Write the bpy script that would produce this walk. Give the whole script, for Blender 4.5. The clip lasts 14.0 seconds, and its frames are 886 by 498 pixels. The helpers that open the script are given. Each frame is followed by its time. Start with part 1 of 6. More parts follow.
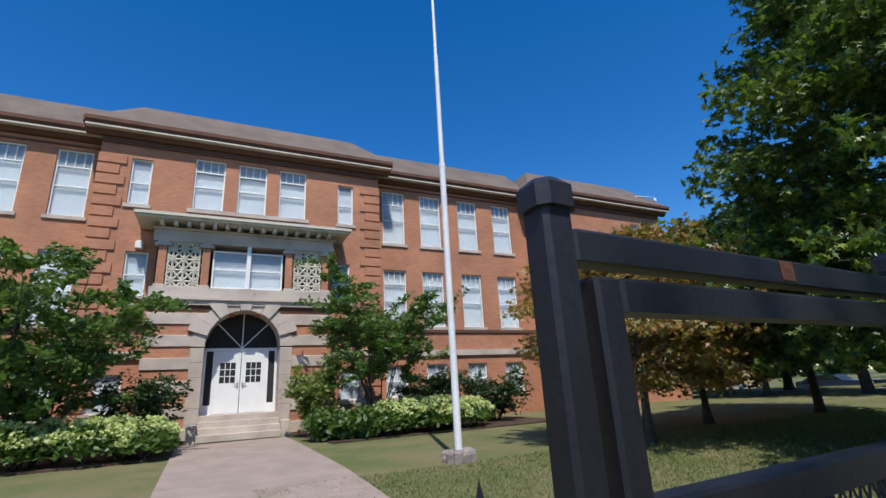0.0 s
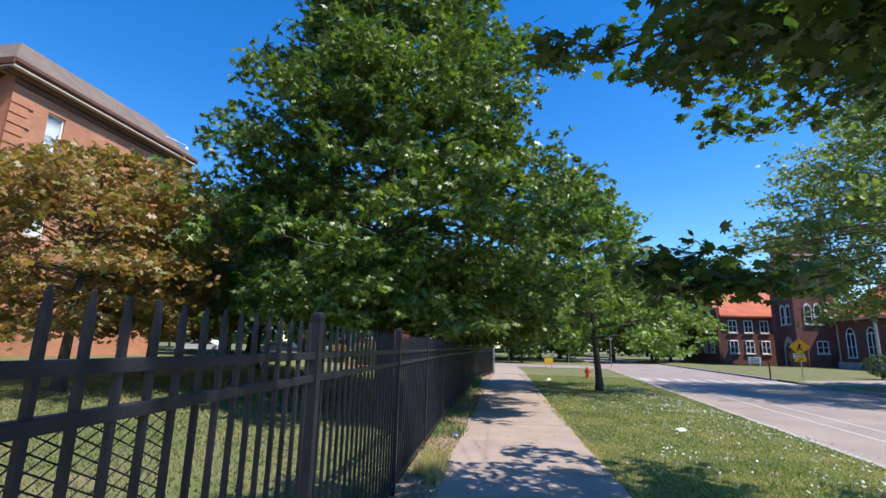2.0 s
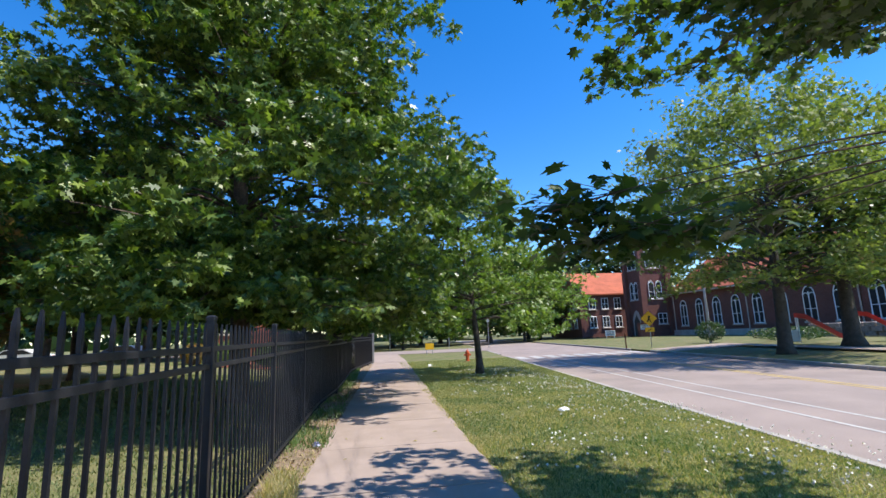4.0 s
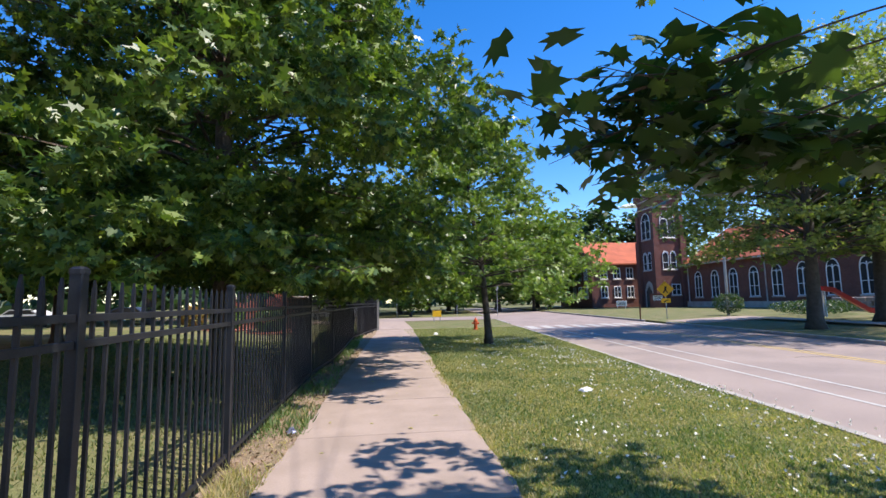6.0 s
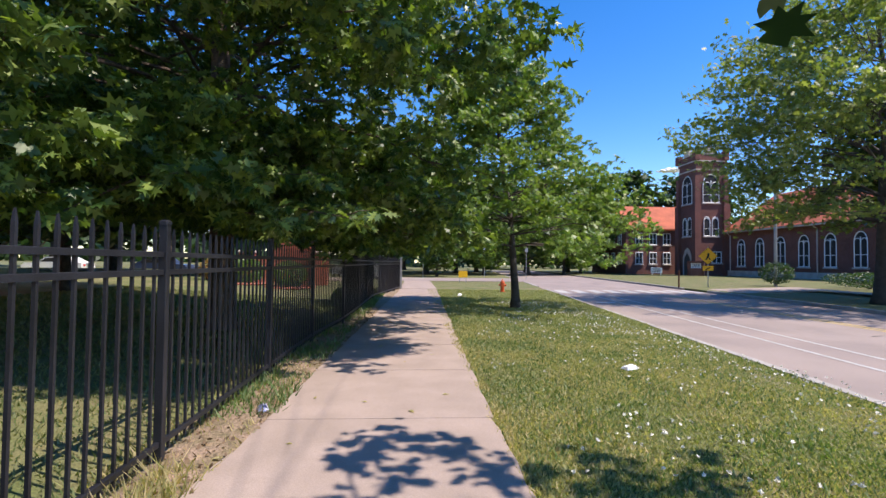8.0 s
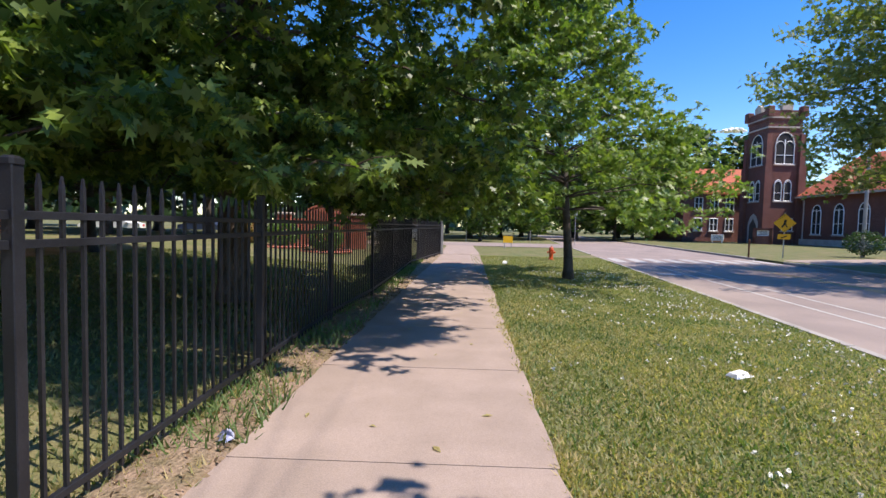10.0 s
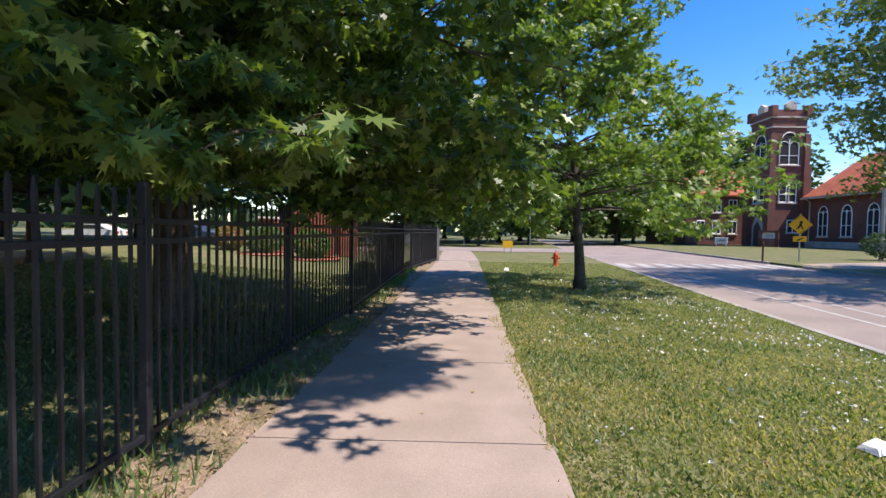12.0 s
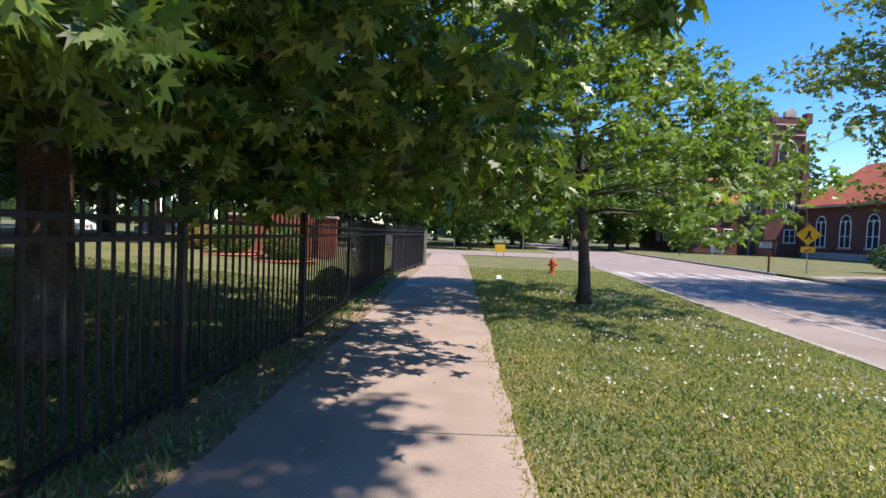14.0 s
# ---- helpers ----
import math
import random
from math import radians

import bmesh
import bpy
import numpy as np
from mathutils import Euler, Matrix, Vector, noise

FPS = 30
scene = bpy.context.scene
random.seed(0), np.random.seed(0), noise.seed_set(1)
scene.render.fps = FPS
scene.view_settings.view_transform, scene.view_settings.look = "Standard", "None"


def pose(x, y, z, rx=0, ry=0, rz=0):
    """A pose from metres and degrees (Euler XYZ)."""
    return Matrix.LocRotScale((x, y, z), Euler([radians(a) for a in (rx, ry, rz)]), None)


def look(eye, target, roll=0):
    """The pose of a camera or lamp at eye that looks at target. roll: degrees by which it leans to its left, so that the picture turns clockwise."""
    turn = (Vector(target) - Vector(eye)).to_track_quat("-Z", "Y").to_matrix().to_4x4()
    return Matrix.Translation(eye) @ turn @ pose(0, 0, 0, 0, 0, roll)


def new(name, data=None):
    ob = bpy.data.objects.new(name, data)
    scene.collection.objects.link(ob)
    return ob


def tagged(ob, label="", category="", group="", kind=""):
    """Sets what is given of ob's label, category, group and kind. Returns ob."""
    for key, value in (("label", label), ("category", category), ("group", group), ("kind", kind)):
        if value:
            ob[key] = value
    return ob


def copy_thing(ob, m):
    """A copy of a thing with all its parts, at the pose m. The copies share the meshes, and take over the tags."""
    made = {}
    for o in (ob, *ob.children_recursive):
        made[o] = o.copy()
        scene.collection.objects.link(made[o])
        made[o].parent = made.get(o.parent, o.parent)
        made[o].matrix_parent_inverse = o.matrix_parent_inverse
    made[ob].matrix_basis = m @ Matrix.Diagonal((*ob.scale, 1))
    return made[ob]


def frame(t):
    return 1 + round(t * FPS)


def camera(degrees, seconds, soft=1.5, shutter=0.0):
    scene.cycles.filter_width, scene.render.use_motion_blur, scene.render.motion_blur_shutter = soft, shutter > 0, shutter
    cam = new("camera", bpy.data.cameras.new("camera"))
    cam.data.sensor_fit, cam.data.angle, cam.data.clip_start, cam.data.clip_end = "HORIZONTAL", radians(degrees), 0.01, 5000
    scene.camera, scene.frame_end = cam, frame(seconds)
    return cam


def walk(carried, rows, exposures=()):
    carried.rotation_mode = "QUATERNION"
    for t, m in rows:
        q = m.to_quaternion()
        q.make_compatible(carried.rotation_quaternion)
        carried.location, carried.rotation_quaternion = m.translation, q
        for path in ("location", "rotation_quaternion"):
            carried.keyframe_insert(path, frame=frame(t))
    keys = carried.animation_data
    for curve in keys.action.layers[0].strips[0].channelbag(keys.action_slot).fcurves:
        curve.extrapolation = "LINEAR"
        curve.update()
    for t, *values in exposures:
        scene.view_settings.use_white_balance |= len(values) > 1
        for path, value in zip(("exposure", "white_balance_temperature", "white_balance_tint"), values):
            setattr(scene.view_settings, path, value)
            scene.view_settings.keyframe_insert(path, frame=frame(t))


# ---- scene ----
# ---- the camera and its walk ----
cam = camera(86.0, 14.0)
PATH = [
    (0, (-0.700, -3.239, 1.747), (-2.362, -2.287, 2.323), -3.2),
    (0.5, (-0.475, -3.203, 1.659), (-1.649, -1.681, 2.212), -1.0),
    (1, (-0.323, -3.015, 1.607), (-1.003, -1.211, 2.138), 1.9),
    (1.5, (-0.206, -2.842, 1.529), (-0.664, -0.951, 1.995), 3.3),
    (2, (-0.132, -2.481, 1.475), (-0.337, -0.532, 1.875), 1.5),
    (2.5, (-0.044, -2.196, 1.452), (-0.028, -0.227, 1.8), -1.2),
    (3, (0.032, -1.842, 1.422), (0.225, 0.108, 1.818), -3.8),
    (3.2, (0.01, -1.704, 1.425), (0.266, 0.24, 1.822), -4.7),
    (5.3, (0.176, -0.31, 1.474), (0.47, 1.654, 1.718), 1.0),
    (5.5, (0.187, -0.2, 1.45), (0.488, 1.763, 1.688), -0.0),
    (6, (0.298, 0.125, 1.449), (0.548, 2.097, 1.669), -1.1),
    (6.5, (0.39, 0.4, 1.425), (0.635, 2.373, 1.644), -1.1),
    (7, (0.449, 0.698, 1.417), (0.704, 2.669, 1.636), -0.6),
    (7.5, (0.532, 1.058, 1.428), (0.74, 3.042, 1.583), 0.2),
    (8, (0.593, 1.377, 1.372), (0.72, 3.372, 1.43), 0.7),
    (8.5, (0.609, 1.726, 1.388), (0.681, 3.724, 1.347), 1.8),
    (9, (0.699, 2.079, 1.376), (0.704, 4.078, 1.301), 1.8),
    (9.2, (0.703, 2.236, 1.383), (0.677, 4.233, 1.278), 2.2),
    (11.3, (0.657, 3.881, 1.408), (0.58, 5.878, 1.324), 0.6),
    (11.5, (0.662, 4.032, 1.389), (0.604, 6.029, 1.302), 1.1),
    (12, (0.713, 4.426, 1.375), (0.668, 6.424, 1.298), 0.9),
    (12.5, (0.749, 4.824, 1.348), (0.704, 6.822, 1.277), 0.9),
    (13, (0.767, 5.138, 1.289), (0.756, 7.137, 1.224), 1.2),
    (13.5, (0.835, 5.586, 1.313), (0.821, 7.585, 1.254), 1.6),
    (14, (0.848, 6.093, 1.392), (0.838, 8.091, 1.323), 2.2),
]
walk(cam, [(t, look(eye, target, roll)) for t, eye, target, roll in PATH],
     exposures=[(0, 0.12, 6400, 10), (0.5, 0.05, 6400, 10), (1.2, 0.65, 6450, 10), (3.0, 0.78, 6500, 10), (6.5, 0.84, 6700, 16), (9.0, 0.72, 6850, 18), (14.0, 0.82, 6750, 15)])

# ---- world and sun ----
SUN = Vector((0.493, -0.19, 0.848)).normalized()
world = bpy.data.worlds.new("sky")
scene.world = world
world.use_nodes = True
wn = world.node_tree.nodes
sky = wn.new("ShaderNodeTexSky")
sky.sky_type = "NISHITA"
sky.sun_disc = False
sky.sun_elevation = math.asin(SUN.z)
sky.sun_rotation = math.atan2(SUN.x, SUN.y)
sky.altitude = 300
sky.air_density = 1.0
sky.dust_density = 0.15
sky.ozone_density = 2.5
deep = wn.new("ShaderNodeHueSaturation")
deep.inputs["Hue"].default_value = 0.507
deep.inputs["Saturation"].default_value = 1.40
deep.inputs["Value"].default_value = 1.0
world.node_tree.links.new(sky.outputs[0], deep.inputs["Color"])
world.node_tree.links.new(deep.outputs[0], wn["Background"].inputs["Color"])
wn["Background"].inputs["Strength"].default_value = 0.15
sun_lamp = bpy.data.lights.new("sun", "SUN")
sun_lamp.energy = 4.2
sun_lamp.angle = radians(0.53)
sun_lamp.color = (1.0, 0.95, 0.87)
sun = new("sun", sun_lamp)
sun.matrix_world = look(SUN * 60, (0, 0, 0))

# ---- materials ----
def material(name, color, rough=0.8, spread=0.25, scale=6.0, fine=60.0, bump=0.2, metal=0.0, hue=None, spec=0.4, distance=0.01):
    """A surface with two scales of variation: large stains that drift towards hue, and fine grain with relief."""
    m = bpy.data.materials.new(name)
    m.use_nodes = True
    n, k = m.node_tree.nodes, m.node_tree.links
    b = n["Principled BSDF"]
    b.inputs["Roughness"].default_value = rough
    b.inputs["Metallic"].default_value = metal
    b.inputs["Specular IOR Level"].default_value = spec
    g = n.new("ShaderNodeNewGeometry")
    big = n.new("ShaderNodeTexNoise")
    big.inputs["Scale"].default_value = scale
    big.inputs["Detail"].default_value = 5
    small = n.new("ShaderNodeTexNoise")
    small.inputs["Scale"].default_value = fine
    small.inputs["Detail"].default_value = 3
    for t in (big, small):
        k.new(g.outputs["Position"], t.inputs["Vector"])
    hue = hue or tuple(c * (1 - spread) for c in color)
    ramp = n.new("ShaderNodeMix")
    ramp.data_type = "RGBA"
    ramp.inputs[6].default_value = (*hue, 1)
    ramp.inputs[7].default_value = (*color, 1)
    r1 = n.new("ShaderNodeMapRange")
    r1.inputs[1].default_value, r1.inputs[2].default_value = 0.35, 0.62
    k.new(big.outputs[0], r1.inputs[0])
    k.new(r1.outputs[0], ramp.inputs[0])
    mul = n.new("ShaderNodeMix")
    mul.data_type, mul.blend_type = "RGBA", "MULTIPLY"
    mul.inputs[0].default_value = 1.0
    r2 = n.new("ShaderNodeMapRange")
    r2.inputs[1].default_value, r2.inputs[2].default_value = 0.3, 0.7
    r2.inputs[3].default_value, r2.inputs[4].default_value = 1 - spread, 1 + spread * 0.4
    k.new(small.outputs[0], r2.inputs[0])
    k.new(ramp.outputs[2], mul.inputs[6])
    k.new(r2.outputs[0], mul.inputs[7])
    k.new(mul.outputs[2], b.inputs["Base Color"])
    if bump:
        bp = n.new("ShaderNodeBump")
        bp.inputs["Strength"].default_value = bump
        bp.inputs["Distance"].default_value = distance
        k.new(small.outputs[0], bp.inputs["Height"])
        k.new(bp.outputs[0], b.inputs["Normal"])
    return m


def brick_material(name, c1, c2, mortar, axis):
    """Bricks of 0.20 x 0.067 m laid on a wall that faces along the axis."""
    m = bpy.data.materials.new(name)
    m.use_nodes = True
    n, k = m.node_tree.nodes, m.node_tree.links
    b = n["Principled BSDF"]
    b.inputs["Roughness"].default_value = 0.85
    g = n.new("ShaderNodeNewGeometry")
    sep = n.new("ShaderNodeSeparateXYZ")
    com = n.new("ShaderNodeCombineXYZ")
    add = n.new("ShaderNodeMath")
    k.new(g.outputs["Position"], sep.inputs[0])
    k.new(sep.outputs[0], add.inputs[0])
    k.new(sep.outputs[1], add.inputs[1])
    k.new(add.outputs[0], com.inputs[0])
    k.new(sep.outputs[2], com.inputs[1])
    t = n.new("ShaderNodeTexBrick")
    t.inputs["Scale"].default_value = 1.0
    t.inputs["Color1"].default_value = (*c1, 1)
    t.inputs["Color2"].default_value = (*c2, 1)
    t.inputs["Mortar"].default_value = (*mortar, 1)
    t.inputs["Mortar Size"].default_value = 0.006
    t.inputs["Mortar Smooth"].default_value = 0.3
    t.inputs["Brick Width"].default_value = 0.21
    t.inputs["Row Height"].default_value = 0.075
    k.new(com.outputs[0], t.inputs["Vector"])
    z = n.new("ShaderNodeTexNoise")
    z.inputs["Scale"].default_value = 0.7
    z.inputs["Detail"].default_value = 6
    k.new(g.outputs["Position"], z.inputs["Vector"])
    r = n.new("ShaderNodeMapRange")
    r.inputs[1].default_value, r.inputs[2].default_value = 0.3, 0.7
    r.inputs[3].default_value, r.inputs[4].default_value = 0.8, 1.12
    k.new(z.outputs[0], r.inputs[0])
    mul = n.new("ShaderNodeMix")
    mul.data_type, mul.blend_type = "RGBA", "MULTIPLY"
    mul.inputs[0].default_value = 1.0
    k.new(t.outputs[0], mul.inputs[6])
    k.new(r.outputs[0], mul.inputs[7])
    k.new(mul.outputs[2], b.inputs["Base Color"])
    bp = n.new("ShaderNodeBump")
    bp.inputs["Strength"].default_value = 0.5
    bp.inputs["Distance"].default_value = 0.006
    bp.invert = True
    k.new(t.outputs[1], bp.inputs["Height"])
    k.new(bp.outputs[0], b.inputs["Normal"])
    return m


def leaf_material(name, c1, c2, rough=0.4, through_light=0.35):
    """Leaves of two greens, one shade for each leaf, that let some light through."""
    m = bpy.data.materials.new(name)
    m.use_nodes = True
    n, k = m.node_tree.nodes, m.node_tree.links
    b = n["Principled BSDF"]
    b.inputs["Roughness"].default_value = rough
    b.inputs["Specular IOR Level"].default_value = 0.5
    g = n.new("ShaderNodeNewGeometry")
    mix = n.new("ShaderNodeMix")
    mix.data_type = "RGBA"
    mix.inputs[6].default_value, mix.inputs[7].default_value = (*c1, 1), (*c2, 1)
    pw = n.new("ShaderNodeMath")
    pw.operation = "POWER"
    pw.inputs[1].default_value = 1.6
    k.new(g.outputs["Random Per Island"], pw.inputs[0])
    k.new(pw.outputs[0], mix.inputs[0])
    k.new(mix.outputs[2], b.inputs["Base Color"])
    tr = n.new("ShaderNodeBsdfTranslucent")
    lift = n.new("ShaderNodeMix")
    lift.data_type, lift.blend_type = "RGBA", "MULTIPLY"
    lift.inputs[0].default_value = 1.0
    lift.inputs[7].default_value = (1.5, 1.7, 0.7, 1)
    k.new(mix.outputs[2], lift.inputs[6])
    k.new(lift.outputs[2], tr.inputs["Color"])
    sh = n.new("ShaderNodeMixShader")
    sh.inputs[0].default_value = through_light
    k.new(b.outputs[0], sh.inputs[1])
    k.new(tr.outputs[0], sh.inputs[2])
    k.new(sh.outputs[0], n["Material Output"].inputs["Surface"])
    return m


def glass_material(name, tint, rough=0.03):
    m = bpy.data.materials.new(name)
    m.use_nodes = True
    b = m.node_tree.nodes["Principled BSDF"]
    b.inputs["Base Color"].default_value = (*tint, 1)
    b.inputs["Roughness"].default_value = rough
    b.inputs["Specular IOR Level"].default_value = 0.8
    b.inputs["Transmission Weight"].default_value = 0.75
    b.inputs["IOR"].default_value = 1.45
    return m


M_CONCRETE = material("concrete", (0.385, 0.30, 0.25), 0.9, 0.18, 1.6, 120, 0.25, hue=(0.32, 0.25, 0.205))
M_ASPHALT = material("asphalt", (0.33, 0.265, 0.232), 0.9, 0.2, 0.5, 160, 0.3, hue=(0.26, 0.21, 0.188))
M_KERB = material("kerb", (0.42, 0.39, 0.35), 0.9, 0.25, 2, 80, 0.3)
M_GRASS = material("grass", (0.125, 0.15, 0.045), 0.95, 0.35, 0.9, 45, 0.6, hue=(0.21, 0.18, 0.085), distance=0.03)
M_SOIL = material("dry_soil", (0.36, 0.255, 0.18), 0.95, 0.4, 5.0, 45, 0.9, hue=(0.20, 0.16, 0.085), distance=0.03)
M_BLADE = leaf_material("blade", (0.19, 0.22, 0.085), (0.44, 0.39, 0.215), 0.65, 0.42)
M_SCRAP = leaf_material("dry_scrap", (0.16, 0.10, 0.06), (0.42, 0.31, 0.19), 0.9, 0.15)
M_LAWN = leaf_material("lawn_blade", (0.105, 0.145, 0.045), (0.28, 0.26, 0.115), 0.65, 0.35)
M_CLOVER_LEAF = leaf_material("clover_leaf", (0.085, 0.15, 0.045), (0.17, 0.23, 0.075), 0.5, 0.35)
M_DRY = leaf_material("dry_blade", (0.52, 0.41, 0.23), (0.26, 0.27, 0.10), 0.7, 0.45)
M_IRON = material("black_painted_iron", (0.012, 0.0125, 0.016), 0.45, 0.3, 3, 90, 0.08, spec=0.4, hue=(0.022, 0.023, 0.029))
M_RUST = material("rust_spot", (0.12, 0.045, 0.022), 0.9, 0.3, 20, 80, 0.3)
M_BRICK = brick_material("school_brick", (0.42, 0.165, 0.085), (0.50, 0.21, 0.11), (0.42, 0.26, 0.18), "x")
# brown of the trim; on the frieze it mostly stands for eave shade
M_BROWN = material("brown_trim_and_shade", (0.15, 0.07, 0.045), 0.85, 0.2, 2, 40, 0.2)
M_STONE = material("limestone", (0.58, 0.49, 0.41), 0.9, 0.2, 1.2, 50, 0.3, hue=(0.45, 0.37, 0.31))
M_WHITE = material("white_paint", (0.80, 0.80, 0.78), 0.55, 0.06, 2, 60, 0.05)
M_CREAM = material("cream_trim", (0.62, 0.57, 0.47), 0.7, 0.12, 2, 60, 0.1)
M_BLIND = material("window_blind", (0.40, 0.46, 0.50), 0.8, 0.08, 0.8, 30, 0.05)
# near-black colour stands in for unlit depth behind glass and in recesses
M_DARK = material("unlit_depth_black", (0.03, 0.03, 0.03), 0.9, 0.2, 2, 30, 0)
M_PANE = glass_material("window_glass", (0.9, 0.95, 1.0))
M_ROOF = material("roof_shingle", (0.19, 0.145, 0.115), 0.9, 0.25, 1.0, 18, 0.5, distance=0.02)
M_STEEL = material("galvanised_steel", (0.5, 0.5, 0.5), 0.45, 0.15, 3, 60, 0.05, metal=0.7)
M_POLE = material("white_pole_paint", (0.82, 0.82, 0.82), 0.4, 0.1, 2, 30, 0.05)
M_BARK = material("oak_bark", (0.16, 0.115, 0.085), 0.95, 0.4, 5, 30, 0.9, hue=(0.09, 0.065, 0.05), distance=0.03)
M_BARK2 = material("grey_bark", (0.11, 0.09, 0.075), 0.95, 0.35, 6, 40, 0.8, distance=0.02)
M_LEAF = leaf_material("oak_leaf", (0.040, 0.090, 0.018), (0.23, 0.30, 0.055), 0.42, 0.30)
M_LEAF2 = leaf_material("light_oak_leaf", (0.10, 0.175, 0.04), (0.26, 0.33, 0.075), 0.45, 0.38)
M_LEAF3 = leaf_material("maple_leaf", (0.04, 0.08, 0.02), (0.12, 0.18, 0.035), 0.4, 0.34)
M_LEAF4 = leaf_material("bronze_leaf", (0.20, 0.19, 0.06), (0.40, 0.185, 0.08), 0.45, 0.4)
M_LEAF5 = leaf_material("dark_leaf", (0.022, 0.050, 0.016), (0.055, 0.10, 0.03), 0.5)
M_LEAF6 = leaf_material("shrub_leaf", (0.075, 0.14, 0.035), (0.17, 0.24, 0.08), 0.4, 0.4)
M_LEAF7 = leaf_material("pale_leaf", (0.13, 0.175, 0.045), (0.27, 0.30, 0.09), 0.5, 0.4)
M_BLOOM = leaf_material("hydrangea_bloom", (0.46, 0.52, 0.17), (0.62, 0.64, 0.34), 0.7, 0.25)
M_CHURCH = brick_material("church_brick", (0.135, 0.045, 0.032), (0.185, 0.065, 0.045), (0.20, 0.12, 0.10), "x")
M_TILE = material("orange_roof_tile", (0.50, 0.13, 0.06), 0.8, 0.25, 0.8, 12, 0.5, distance=0.03)
M_PAINT = material("road_paint", (0.50, 0.48, 0.45), 0.8, 0.2, 6, 90, 0.1)
M_YELLOW_LINE = material("yellow_road_paint", (0.55, 0.40, 0.16), 0.8, 0.25, 5, 90, 0.1)
M_SIGN = material("yellow_sign_face", (0.85, 0.47, 0.02), 0.45, 0.05, 3, 40, 0)
M_BLACK = material("black_ink", (0.015, 0.015, 0.015), 0.6, 0.1, 3, 40, 0)
M_HYDRANT = material("hydrant_red_orange", (0.62, 0.11, 0.03), 0.5, 0.2, 8, 60, 0.1)
M_LITTER = material("white_foam", (0.85, 0.85, 0.84), 0.8, 0.06, 10, 60, 0.2)
M_REDBRICK = brick_material("red_brick", (0.33, 0.085, 0.05), (0.42, 0.12, 0.07), (0.36, 0.22, 0.17), "x")
M_MULCH = material("mulch", (0.10, 0.06, 0.04), 0.95, 0.4, 4, 40, 0.8, distance=0.03)
M_CAR_A = material("silver_car_paint", (0.45, 0.47, 0.50), 0.3, 0.04, 2, 30, 0, metal=0.4)
M_CAR_B = material("white_car_paint", (0.78, 0.78, 0.78), 0.3, 0.04, 2, 30, 0)
M_CAR_C = material("dark_blue_car_paint", (0.04, 0.06, 0.12), 0.3, 0.04, 2, 30, 0)
M_TYRE = material("tyre_rubber", (0.02, 0.02, 0.02), 0.9, 0.2, 6, 60, 0.1)
M_SLIDE = material("red_plastic", (0.62, 0.05, 0.04), 0.4, 0.08, 3, 40, 0)
M_ROCK = material("field_stone", (0.36, 0.30, 0.27), 0.95, 0.35, 5, 40, 0.7, distance=0.02)
M_CLOVER = material("clover_flower", (0.88, 0.85, 0.74), 0.9, 0.1, 9, 80, 0)
M_CLOUD = material("cloud_white", (0.9, 0.9, 0.9), 1.0, 0.05, 0.02, 0.2, 0, spec=0.0)
M_SCREEN = material("woven_screen", (0.035, 0.04, 0.055), 0.9, 0.25, 3, 160, 0.3)


